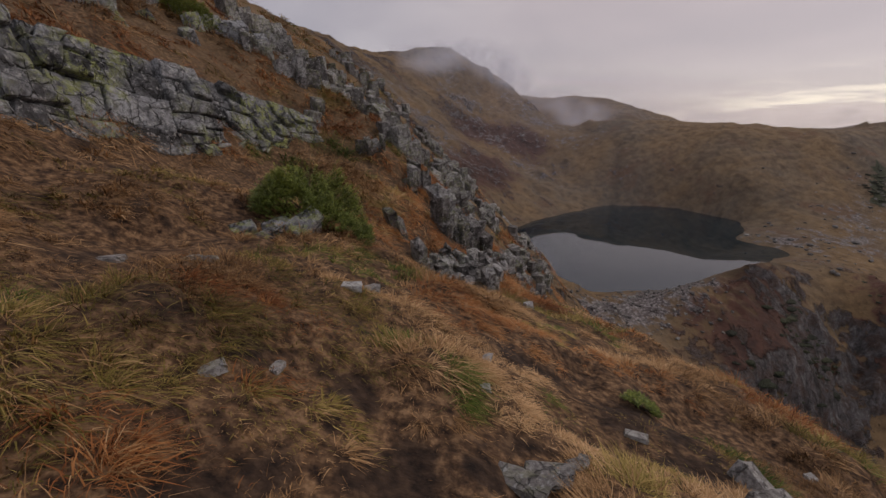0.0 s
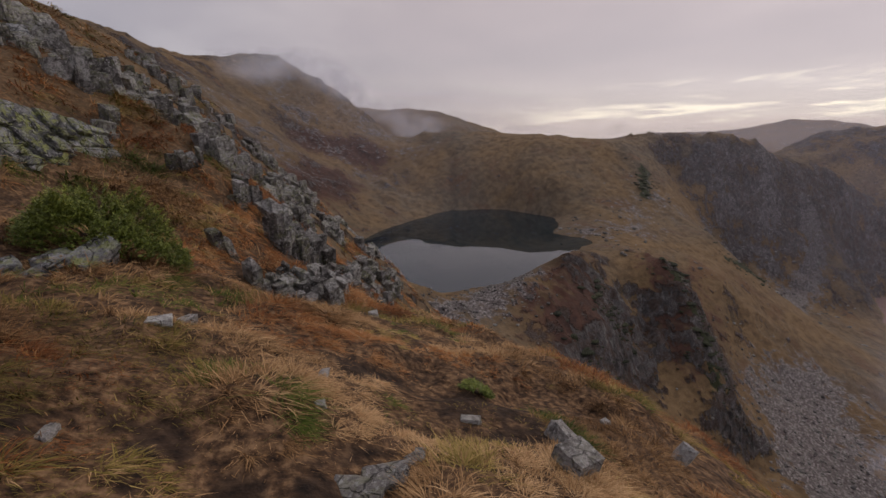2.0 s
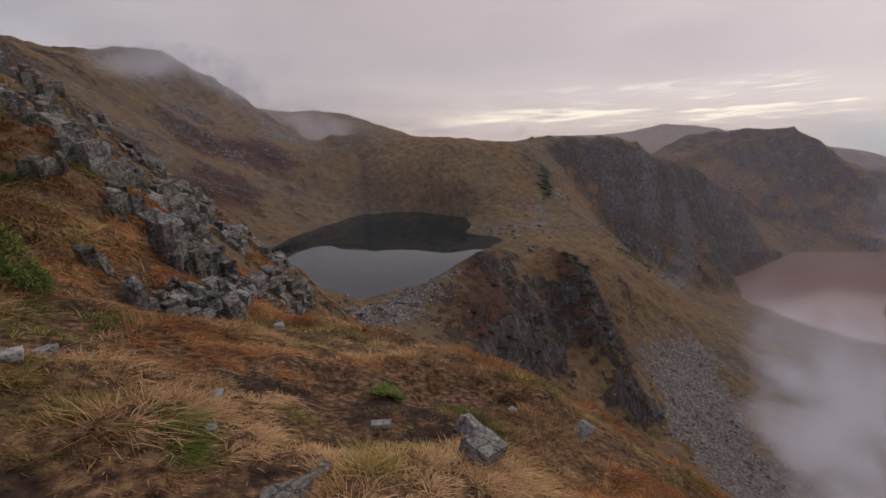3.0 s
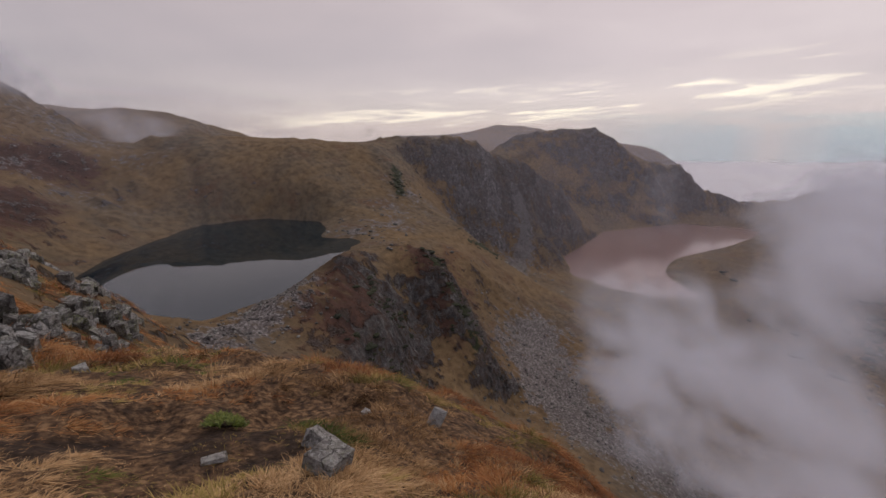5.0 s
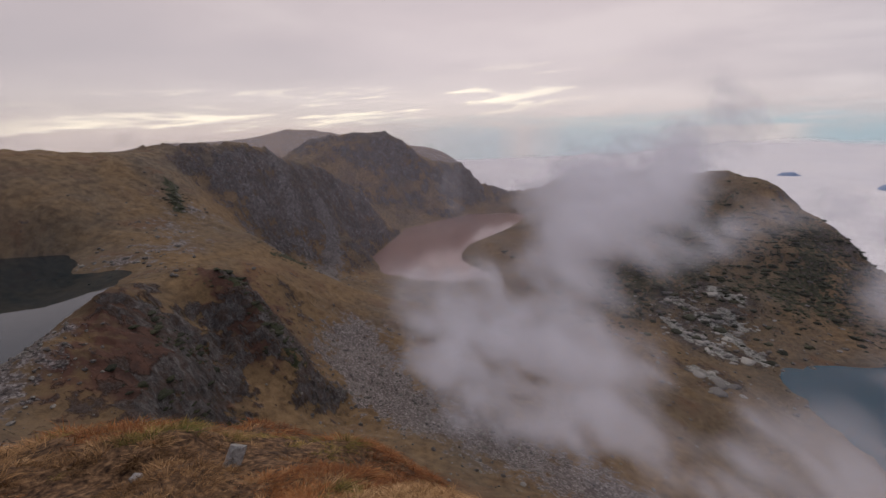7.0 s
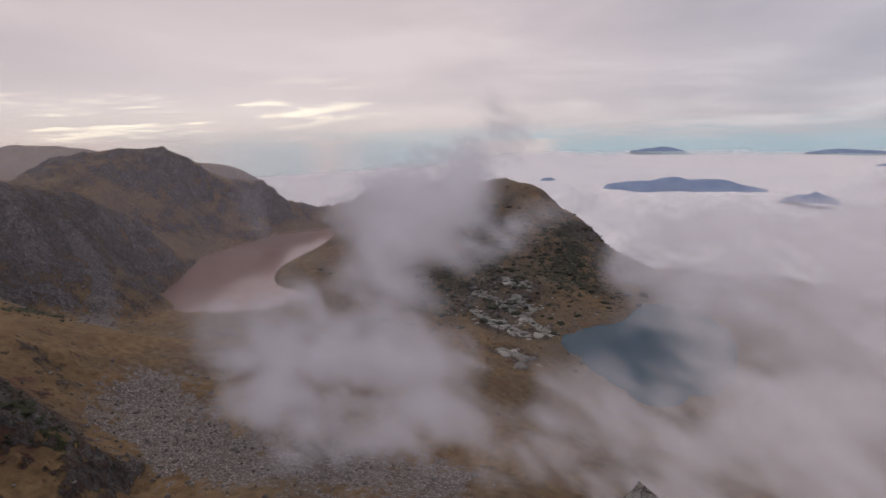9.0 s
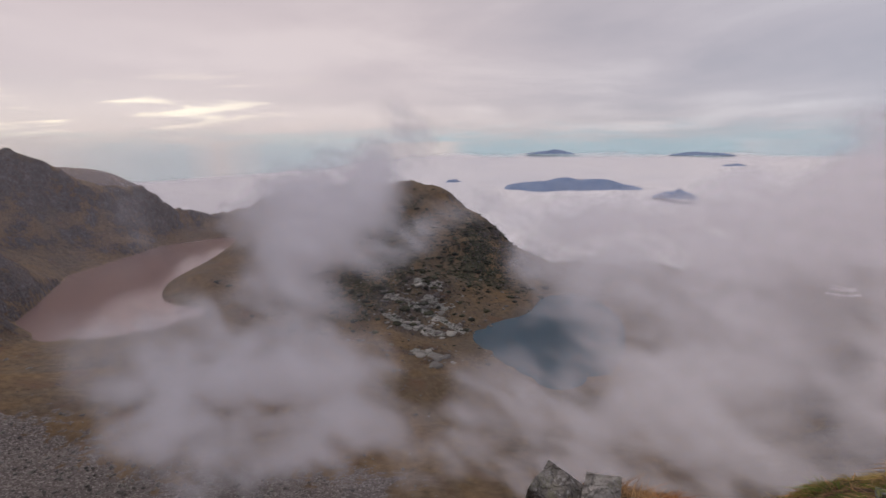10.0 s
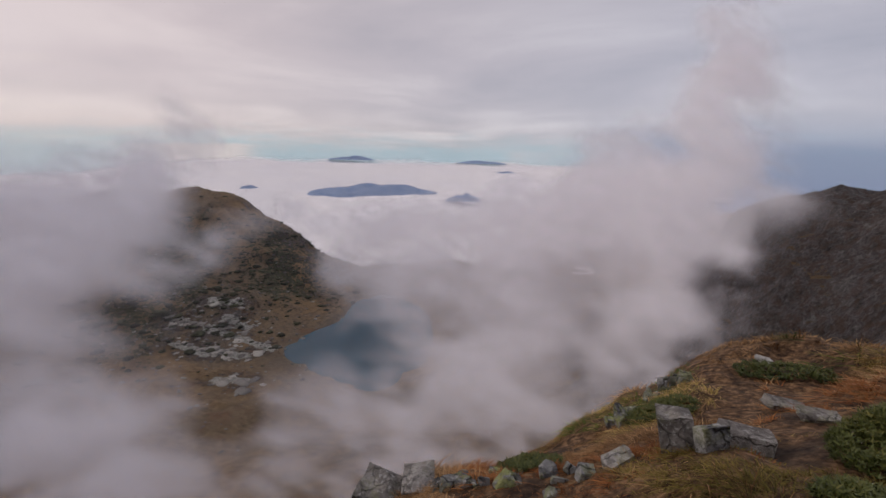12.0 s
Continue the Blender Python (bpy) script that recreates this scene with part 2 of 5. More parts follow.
def fractal(x, y, size, octaves, seed, ridged=False, gain=0.5):
    total, amp = np.zeros_like(x), 1.0
    for i in range(octaves):
        n = noise2(x / size + 17.3 * i, y / size - 9.1 * i, seed + i)
        total += amp * ((1 - 2 * np.abs(n)) if ridged else n)
        size, amp = size * 0.48, amp * gain
    return total


def segment_distance(x, y, line):
    """Distance from points to a broken line, in plan."""
    best = np.full_like(x, 1e9)
    for (ax, ay, *_), (bx, by, *_) in zip(line[:-1], line[1:]):
        dx, dy = bx - ax, by - ay
        s = np.clip(((x - ax) * dx + (y - ay) * dy) / (dx * dx + dy * dy), 0, 1)
        best = np.minimum(best, np.hypot(x - ax - s * dx, y - ay - s * dy))
    return best


def along_line(x, y, line):
    """Distance to a broken line and the run along it of the nearest place."""
    best, run, total = np.full_like(x, 1e9), np.zeros_like(x), 0.0
    for (ax, ay, *_), (bx, by, *_) in zip(line[:-1], line[1:]):
        dx, dy = bx - ax, by - ay
        span = math.hypot(dx, dy)
        s = np.clip(((x - ax) * dx + (y - ay) * dy) / span ** 2, -0.4, 1.4)
        d = np.hypot(x - ax - np.clip(s, 0, 1) * dx, y - ay - np.clip(s, 0, 1) * dy)
        run = np.where(d < best, total + s * span, run)
        best = np.minimum(best, d)
        total += span
    return best, run


def inside(x, y, shore):
    odd = np.zeros(x.shape, bool)
    for (ax, ay), (bx, by) in zip(shore, shore[1:] + shore[:1]):
        cross = (ay > y) != (by > y)
        odd ^= cross & (x < (bx - ax) * (y - ay) / (by - ay + 1e-12) + ax)
    return odd


def tussock(x, y):
    """Hummocks of the turf: 1 on their tops, below 0 in the hollows between."""
    return fractal(x + 0.15 * fractal(x, y, 0.5, 1, 47), y, 0.85, 2, 41, gain=0.4)


def near_slope(x, y):
    return 0.35 - 0.45 * x - np.where(y > 0, 0.13 * y, -0.10 * y)


def land_controls():
    pts = []
    for line in RIDGES.values():
        for a, b in zip(line[:-1], line[1:]):
            pts += [a, tuple((p + q) / 2 for p, q in zip(a, b))]
        pts.append(line[-1])
    for shore, level, deep in ((SHORE_A, LAKE_A, 14), (SHORE_B, LAKE_B, 14), (SHORE_C, LAKE_C, 12)):
        cx, cy = sum(p[0] for p in shore) / len(shore), sum(p[1] for p in shore) / len(shore)
        for (ax, ay), (bx, by) in zip(shore, shore[1:] + shore[:1]):
            mx, my = (ax + bx) / 2, (ay + by) / 2
            pts += [(ax, ay, level), (mx, my, level)]
            k = 0.15
            for px, py in ((ax, ay), (mx, my)):
                qx, qy = px + (cx - px) * k, py + (cy - py) * k
                if inside(np.array([qx]), np.array([qy]), shore)[0]:
                    pts.append((qx, qy, level - deep * 0.5))
    for r, a, z in RINGS:
        pts.append((r * math.sin(radians(a)), r * math.cos(radians(a)), z))
    for r in (0.6, 1.6, 2.8):
        for a in range(0, 360, 30):
            x, y = r * math.sin(radians(a)), r * math.cos(radians(a))
            if x > -2.4 and y > -2.4:
                pts.append((x, y, float(near_slope(x, np.array(y)))))
    pts += [(0.98, 5.77, -1.12), (1.5, 4.4, -0.95), (-1.8, 5.3, 0.3), (-1.3, 4.0, 0.35), (0.1, -4.2, -0.1), (0.3, -2.8, 0.15), (-0.5, -6, -0.4)]
    kept = []
    for p in pts:
        if all(math.hypot(p[0] - q[0], p[1] - q[1]) > 0.015 * (8 + math.hypot(*p[:2])) for q in kept):
            kept.append(p)
    return np.array(kept)


class Land:
    """A surface through the lines of the land (linear radial basis) with rock and turf relief on it."""

    def __init__(self):
        self.p = land_controls()
        n = len(self.p)
        d = np.hypot(self.p[:, None, 0] - self.p[None, :, 0], self.p[:, None, 1] - self.p[None, :, 1])
        a = np.zeros((n + 3, n + 3))
        a[:n, :n] = d
        a[:n, n], a[:n, n + 1:] = 1, self.p[:, :2] / 1000
        a[n:, :n] = a[:n, n:].T
        self.w = np.linalg.solve(a, np.concatenate([self.p[:, 2], np.zeros(3)]))

    def smooth(self, x, y):
        x, y = np.asarray(x, float), np.asarray(y, float)
        shape = x.shape
        x, y = x.ravel(), y.ravel()
        out = np.empty_like(x)
        n = len(self.p)
        for s in range(0, len(x), 20000):
            e = slice(s, s + 20000)
            d = np.sqrt((x[e, None] - self.p[None, :, 0]) ** 2 + (y[e, None] - self.p[None, :, 1]) ** 2)
            out[e] = d @ self.w[:n] + self.w[n] + (self.w[n + 1] * x[e] + self.w[n + 2] * y[e]) / 1000
        return out.reshape(shape)

    def rockiness(self, x, y):
        """Where bedrock breaks through (0 to 1), and its ribs and gullies running down from each crest line (-1 to 1)."""
        rock, rib, relief = np.zeros_like(x), np.zeros_like(x), np.zeros_like(x)
        for i, (name, width, power) in enumerate(ROCKY):
            d, run = along_line(x, y, RIDGES[name])
            k = power * np.clip(1.25 - d / width, 0, 1)
            size = 0.30 * width + 4
            run = run + 0.35 * size * fractal(x, y, size, 2, 301 + i)
            ribs = fractal(run, d * 0.28 + 40 * i, size, 4, 311 + 7 * i, True, 0.62) * 0.75
            rib = np.where(k > rock, ribs, rib)
            relief = np.where(k > rock, ribs * np.clip(d / (0.35 * width), 0.08, 1), relief)
            rock = np.maximum(rock, k)
        return rock, rib, relief

    def height(self, x, y):
        x, y = np.asarray(x, float), np.asarray(y, float)
        h = self.smooth(x, y)
        r = np.hypot(x, y)
        shore = np.ones_like(x)
        for level, (cx, cy, rad) in ((LAKE_A, (180, 380, 260)), (LAKE_B, (1080, 200, 520)), (LAKE_C, (530, -450, 300))):
            near = np.hypot(x - cx, y - cy) < rad
            shore = np.where(near, np.minimum(shore, np.clip(np.abs(h - level) / 14, 0.02, 1)), shore)
        rock, _, relief = self.rockiness(x, y)
        far = np.clip((r - 25) / 160, 0, 1)
        wx, wy = x + 14 * fractal(x, y, 60, 2, 51), y + 14 * fractal(x, y, 60, 2, 61)
        outer = np.clip((r - 550) / 600, 0, 1) * np.clip((2300 - r) / 500, 0.15, 1)
        big = fractal(wx, wy, 240, 3, 5, True) * 9.0 * outer + fractal(wx, wy, 95, 4, 3) * (4.0 + 3.0 * outer) + fractal(wx, wy, 52, 4, 7, True) * (1.4 + 3.0 * rock) + fractal(wx, wy, 17, 4, 9, True, 0.55) * (0.35 + 1.6 * rock) + relief * rock * (3.6 + 3.2 * np.clip((r - 120) / 400, 0, 1.6))
        mid = fractal(wx, wy, 6.0, 3, 21, True, 0.6) * (0.10 * np.clip(2 - r / 120, 0.2, 1) + 0.6 * rock) * np.clip((r - 6) / 30, 0, 1)
        lumps = fractal(x, y, 0.35, 2, 31) * 0.025 + tussock(x, y) * 0.15
        gully = 4.5 * np.clip(1 - segment_distance(x, y, GULLY) / 9, 0, 1)
        out = h + shore * far * big + shore * mid - gully + lumps * np.clip(r / 1.5, 0.2, 1) * np.clip(2 - r / 60, 0, 1)
        for shore_line, level in ((SHORE_A, LAKE_A), (SHORE_B, LAKE_B), (SHORE_C, LAKE_C)):
            out = np.where(inside(x, y, shore_line), np.minimum(out, level - 1.2), out)
        return out


ROCKY = [("spur_a", 45, 1.0), ("spur_a_foot", 25, 0.8), ("spur_b", 28, 1.0), ("crest_p", 60, 0.7), ("face_p", 48, 0.7), ("peak_m", 90, 0.6),
         ("peak_q", 130, 1.0), ("peak_q_foot", 60, 0.8), ("peak_r", 60, 1.0), ("scarp_e", 120, 1.0), ("scarp_e_foot", 110, 1.0), ("flank", 14, 0.7),
         ("saddle", 30, 0.5), ("range_r", 200, 0.8), ("hill_d", 60, 0.5), ("foot_m", 90, 0.4), ("gorge", 40, 0.5), ("home_east", 14, 0.5)]
land = Land()


# ---- materials ----
def material(name):
    m = bpy.data.materials.new(name)
    m.use_nodes = True
    nt = m.node_tree
    return m, nt, nt.nodes["Principled BSDF"]


def bump(nt, bsdf, height, strength=0.5, distance=0.02):
    n = node(nt, "ShaderNodeBump", Strength=strength, Distance=distance)
    nt.links.new(height, n.inputs["Height"])
    nt.links.new(n.outputs[0], bsdf.inputs["Normal"])


def attribute(nt, name):
    n = nt.nodes.new("ShaderNodeAttribute")
    n.attribute_name = name
    return n.outputs["Fac"]


def position(nt):
    return nt.nodes.new("ShaderNodeNewGeometry").outputs["Position"]


def ground_material():
    m, nt, bsdf = material("mountain_ground")
    p = position(nt)
    n_huge, n_big, n_mid = noise_tex(nt, p, 0.006, 5, 0.55, 0.6), noise_tex(nt, p, 0.024, 6, 0.6, 0.4), noise_tex(nt, p, 0.13, 6, 0.62)
    n_small, n_fine = noise_tex(nt, p, 1.3, 6, 0.65), noise_tex(nt, p, 14.0, 5, 0.65)
    dry = ramp(nt, n_mid, [(0.3, (0.105, 0.068, 0.036)), (0.5, (0.185, 0.122, 0.062)), (0.7, (0.255, 0.170, 0.088))])
    dull = ramp(nt, n_mid, [(0.3, (0.075, 0.060, 0.045)), (0.5, (0.130, 0.104, 0.074)), (0.7, (0.185, 0.146, 0.098))])
    grass = mix_rgb(nt, ramp(nt, math_node(nt, "ADD", math_node(nt, "MULTIPLY", n_huge, 0.6), math_node(nt, "MULTIPLY", n_big, 0.4)), [(0.42, 0.0), (0.58, 1.0)]), dry, dull)
    grass = mix_rgb(nt, math_node(nt, "MULTIPLY", ramp(nt, n_big, [(0.54, 0.0), (0.68, 1.0)]), 0.55), grass, (0.175, 0.088, 0.042))
    grass = mix_rgb(nt, math_node(nt, "MULTIPLY", ramp(nt, n_small, [(0.5, 0.0), (0.68, 1.0)]), 0.35), grass, (0.055, 0.040, 0.030))

    def masked(name, spread_, stops):
        jitter = math_node(nt, "ADD", math_node(nt, "MULTIPLY", math_node(nt, "SUBTRACT", n_mid, 0.5), spread_), math_node(nt, "MULTIPLY", math_node(nt, "SUBTRACT", n_big, 0.5), spread_ * 0.7))
        return ramp(nt, math_node(nt, "ADD", attribute(nt, name), jitter), stops)

    heath = ramp(nt, n_mid, [(0.35, (0.048, 0.028, 0.023)), (0.6, (0.100, 0.050, 0.035))])
    base = mix_rgb(nt, masked("heath", 1.8, [(0.4, 0.0), (0.7, 1.0)]), grass, heath)
    # dwarf pine mats
    base = mix_rgb(nt, masked("pine", 2.0, [(0.58, 0.0), (0.66, 1.0)]), base, mix_rgb(nt, n_small, (0.024, 0.030, 0.015), (0.055, 0.060, 0.028)))
    # bare rock, ribbed down the fall of the face
    ribs = nt.nodes.new("ShaderNodeMapping")
    link(nt, p, ribs.inputs[0])
    ribs.inputs["Scale"].default_value = (1.0, 1.0, 0.32)
    n_str, n_slab = noise_tex(nt, ribs.outputs[0], 0.30, 8, 0.68, 0.9), noise_tex(nt, p, 0.045, 8, 0.66, 0.5)
    n_rock = math_node(nt, "ADD", math_node(nt, "MULTIPLY", n_str, 0.52), math_node(nt, "ADD", math_node(nt, "MULTIPLY", n_slab, 0.28), math_node(nt, "MULTIPLY", n_small, 0.20)))
    rock = ramp(nt, n_rock, [(0.38, (0.030, 0.027, 0.027)), (0.45, (0.066, 0.060, 0.059)), (0.53, (0.125, 0.116, 0.113)), (0.67, (0.29, 0.28, 0.27))])
    rock = mix_rgb(nt, math_node(nt, "MULTIPLY", ramp(nt, n_mid, [(0.46, 0.0), (0.60, 1.0)]), 0.65), rock, (0.085, 0.052, 0.038))
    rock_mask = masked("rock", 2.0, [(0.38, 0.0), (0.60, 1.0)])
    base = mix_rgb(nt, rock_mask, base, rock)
    # smooth pale slabs
    pale = ramp(nt, n_str, [(0.35, (0.17, 0.168, 0.15)), (0.5, (0.33, 0.33, 0.30)), (0.65, (0.45, 0.45, 0.42))])
    base = mix_rgb(nt, masked("slab", 1.5, [(0.42, 0.0), (0.56, 1.0)]), base, pale)
    # scree: broken stone
    cells = node(nt, "ShaderNodeTexVoronoi", Scale=0.9)
    link(nt, p, cells.inputs["Vector"])
    bw = nt.nodes.new("ShaderNodeRGBToBW")
    link(nt, cells.outputs["Color"], bw.inputs[0])
    stones = ramp(nt, bw.outputs[0], [(0.2, (0.085, 0.077, 0.079)), (0.6, (0.175, 0.160, 0.162)), (0.85, (0.34, 0.32, 0.315))])
    stones = mix_rgb(nt, math_node(nt, "MULTIPLY", ramp(nt, n_small, [(0.45, 0.0), (0.6, 1.0)]), 0.4), stones, (0.085, 0.065, 0.045))
    base = mix_rgb(nt, masked("scree", 2.2, [(0.42, 0.0), (0.62, 0.9)]), base, stones)
    # matted dead grass and bare soil on the lookout
    thatch = ramp(nt, n_fine, [(0.34, (0.022, 0.013, 0.009)), (0.5, (0.105, 0.060, 0.032)), (0.66, (0.27, 0.165, 0.088))])
    base = mix_rgb(nt, attribute(nt, "soil"), base, thatch)
    soil = ramp(nt, n_fine, [(0.3, (0.012, 0.008, 0.006)), (0.7, (0.046, 0.029, 0.021))])
    base = mix_rgb(nt, math_node(nt, "MULTIPLY", attribute(nt, "soil"), attribute(nt, "bare")), base, soil)
    link(nt, base, bsdf.inputs["Base Color"])
    bsdf.inputs["Roughness"].default_value = 0.92
    bsdf.inputs["Specular IOR Level"].default_value = 0.2
    h = math_node(nt, "ADD", math_node(nt, "MULTIPLY", n_mid, 2.5), math_node(nt, "ADD", math_node(nt, "MULTIPLY", n_str, math_node(nt, "MULTIPLY", rock_mask, 9.0)),
                  math_node(nt, "ADD", math_node(nt, "MULTIPLY", n_small, 0.25), math_node(nt, "MULTIPLY", n_fine, 0.02))))
    bump(nt, bsdf, h, 0.8, 0.7)
    return m


def water_material(name, tint, ior=1.5, rough=0.06, swell=0.05):
    m, nt, bsdf = material(name)
    p = position(nt)
    bsdf.inputs["Base Color"].default_value = (*tint, 1)
    bsdf.inputs["Roughness"].default_value = rough
    bsdf.inputs["IOR"].default_value = ior
    bsdf.inputs["Specular IOR Level"].default_value = 0.5
    bump(nt, bsdf, noise_tex(nt, p, 0.6, 4, 0.6), swell, 0.05)
    return m


def mesh_from(name, verts, faces, mat, smooth=True):
    """verts: n x 3 array; faces: m x 3 or m x 4 index array."""
    me = bpy.data.meshes.new(name)
    verts, faces = np.asarray(verts, np.float32), np.asarray(faces, np.int32)
    k = faces.shape[1]
    me.vertices.add(len(verts))
    me.vertices.foreach_set("co", verts.ravel())
    me.loops.add(faces.size)
    me.loops.foreach_set("vertex_index", faces.ravel())
    me.polygons.add(len(faces))
    me.polygons.foreach_set("loop_start", np.arange(0, faces.size, k, dtype=np.int32))
    me.polygons.foreach_set("loop_total", np.full(len(faces), k, np.int32))
    me.polygons.foreach_set("use_smooth", np.full(len(faces), smooth, bool))
    me.update(calc_edges=True)
    if mat:
        me.materials.append(mat)
    return me


def vertex_mask(me, name, values):
    a = me.attributes.new(name, "FLOAT", "POINT")
    a.data.foreach_set("value", np.asarray(values, np.float32).ravel())


def spread(x, y, lines, width):
    """1 on the given lines, falling to 0 at their width."""
    out = np.zeros_like(x)
    for line in lines:
        out = np.maximum(out, np.clip(1.1 - segment_distance(x, y, line) / width, 0, 1))
    return out


SCREE = [[(385, 178), (330, 148), (292, 108), (268, 40), (240, -40)]]
FANS = [[(10, 760), (60, 640), (110, 580)], [(-60, 600), (20, 520)], [(120, 760), (180, 660)], [(620, 470), (560, 420)], [(700, 440), (640, 390)]]
SCREE_UPPER = [[(640, 345), (560, 310)], [(720, 375), (620, 340)], [(760, 410), (700, 360)]]
STONY = [[(30, 90), (70, 190), (120, 225), (140, 235)], [(330, 345), (420, 400), (470, 430)], [(300, 330), (285, 345)]]
PINE = [[(205, 222), (190, 200)], [(285, 250), (275, 225)], [(268, 205), (250, 165)], [(430, 300), (500, 300)], [(540, 400), (500, 370)], [(470, 470), (430, 420)],
        [(150, 175), (175, 168)]]
HILL_PINE = [[(1091, -364), (850, -260), (760, -150)], [(983, -560), (800, -450)]]
HEATH = [[(190, 215), (150, 185)], [(300, 245), (262, 200)], [(-20, 420), (60, 540)], [(40, 640), (120, 640)], [(-5, 30), (8, 33)]]
SLABS = [[(712, -258), (665, -284), (595, -306)], [(722, -296), (690, -312)], [(690, -203), (640, -224)], [(650, -238), (600, -262)], [(545, -203), (520, -226)], [(790, -300), (760, -330)], [(760, -230), (735, -240)]]


def make_ground():
    seen, rest = 820, 44
    theta = np.concatenate([np.linspace(-52, 192, seen, endpoint=False), np.linspace(192, 308, rest, endpoint=False)])
    radii = np.concatenate([[0.12, 0.3, 0.5, 0.75], np.geomspace(1.0, 80, 150, endpoint=False), np.geomspace(80, 1800, 440, endpoint=False), np.geomspace(1800, 4950, 30)])
    tt, rr = np.meshgrid(np.radians(theta), radii)
    x, y = rr * np.sin(tt), rr * np.cos(tt)
    z = land.height(x, y)
    nr, na = x.shape
    idx = np.arange(nr * na).reshape(nr, na)
    nxt = np.roll(idx, -1, axis=1)
    faces = np.stack([idx[:-1], nxt[:-1], nxt[1:], idx[1:]], -1).reshape(-1, 4)[:, ::-1]
    me = mesh_from("ground", np.stack([x, y, z], -1).reshape(-1, 3), faces, ground_material())
    # slope from neighbours
    dzr = np.gradient(z, axis=0) / np.maximum(np.gradient(rr, axis=0), 1e-6)
    dza = np.gradient(z, axis=1) / np.maximum(rr * np.abs(np.gradient(tt, axis=1)), 1e-6)
    steep = np.hypot(dzr, dza)
    r = rr
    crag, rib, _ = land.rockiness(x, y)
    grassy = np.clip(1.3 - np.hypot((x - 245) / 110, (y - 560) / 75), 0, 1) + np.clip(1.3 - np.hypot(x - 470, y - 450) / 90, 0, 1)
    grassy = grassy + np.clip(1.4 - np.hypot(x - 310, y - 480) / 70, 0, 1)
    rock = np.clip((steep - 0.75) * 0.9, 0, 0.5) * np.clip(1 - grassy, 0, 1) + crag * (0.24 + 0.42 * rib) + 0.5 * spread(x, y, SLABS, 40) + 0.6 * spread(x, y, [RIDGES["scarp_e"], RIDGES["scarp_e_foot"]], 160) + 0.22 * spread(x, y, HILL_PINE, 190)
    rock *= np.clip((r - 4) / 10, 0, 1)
    scree = np.maximum(spread(x, y, SCREE, 58), np.maximum(spread(x, y, SCREE_UPPER, 30), np.maximum(np.maximum(0.85 * spread(x, y, STONY[:1], 28), 0.5 * spread(x, y, STONY[1:], 45)), 0.45 * spread(x, y, FANS, 70))))
    pine = np.maximum(spread(x, y, PINE, 14), 0.70 * spread(x, y, HILL_PINE, 200))
    slab = spread(x, y, SLABS, 15)
    heath = spread(x, y, HEATH, 60) * np.clip((r - 20) / 40, 0, 1)
    soil = np.clip(1.6 - r / 12, 0, 1)
    trodden = 0.85 * np.clip((bare(x, y) - 0.36) / 0.2, 0, 1)
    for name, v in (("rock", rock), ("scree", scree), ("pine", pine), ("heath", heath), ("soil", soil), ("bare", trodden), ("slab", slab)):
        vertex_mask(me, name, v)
    return tagged(new("ground", me), "autumn mountain slopes of brown grass, scree and grey bedrock", "ground", kind="structure")


def bare(x, y):
    """Trodden earth between the tussocks."""
    return 0.12 * fractal(x, y, 1.4, 2, 111) + 0.55 * fractal(x, y, 0.34, 3, 101) - 0.15 * tussock(x, y)


ground = make_ground()


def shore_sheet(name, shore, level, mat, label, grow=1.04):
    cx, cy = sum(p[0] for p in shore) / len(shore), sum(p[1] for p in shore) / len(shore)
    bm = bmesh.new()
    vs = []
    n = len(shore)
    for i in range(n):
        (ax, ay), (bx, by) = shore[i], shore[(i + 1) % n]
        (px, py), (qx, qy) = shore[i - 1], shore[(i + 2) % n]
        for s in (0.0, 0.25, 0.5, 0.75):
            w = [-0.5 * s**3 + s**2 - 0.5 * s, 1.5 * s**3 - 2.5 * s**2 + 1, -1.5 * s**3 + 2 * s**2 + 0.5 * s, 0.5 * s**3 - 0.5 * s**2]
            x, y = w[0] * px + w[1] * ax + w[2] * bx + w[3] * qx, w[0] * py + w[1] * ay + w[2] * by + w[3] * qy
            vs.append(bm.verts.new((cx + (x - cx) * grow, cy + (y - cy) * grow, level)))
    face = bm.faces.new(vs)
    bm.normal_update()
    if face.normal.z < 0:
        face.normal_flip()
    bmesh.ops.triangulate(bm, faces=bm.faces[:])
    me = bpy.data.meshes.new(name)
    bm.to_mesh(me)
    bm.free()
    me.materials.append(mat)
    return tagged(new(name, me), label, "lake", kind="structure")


shore_sheet("water_1", SHORE_A, LAKE_A, water_material("tarn_water", (0.006, 0.020, 0.028), 1.6, 0.02, 0.015), "dark still tarn in a cirque mirroring slope and cloud")
# the second lake's pink base colour paints in the reflected evening cloud
shore_sheet("water_2", SHORE_B, LAKE_B, water_material("reflection_pink_water", (0.29, 0.185, 0.165), 1.9, 0.14, 0.03), "still kidney-shaped lake, its water tinted pink for the evening cloud it mirrors")
shore_sheet("water_3", SHORE_C, LAKE_C, water_material("blue_lake_water", (0.010, 0.060, 0.098), 1.34, 0.03, 0.03), "blue-grey lake half under drifting mist")


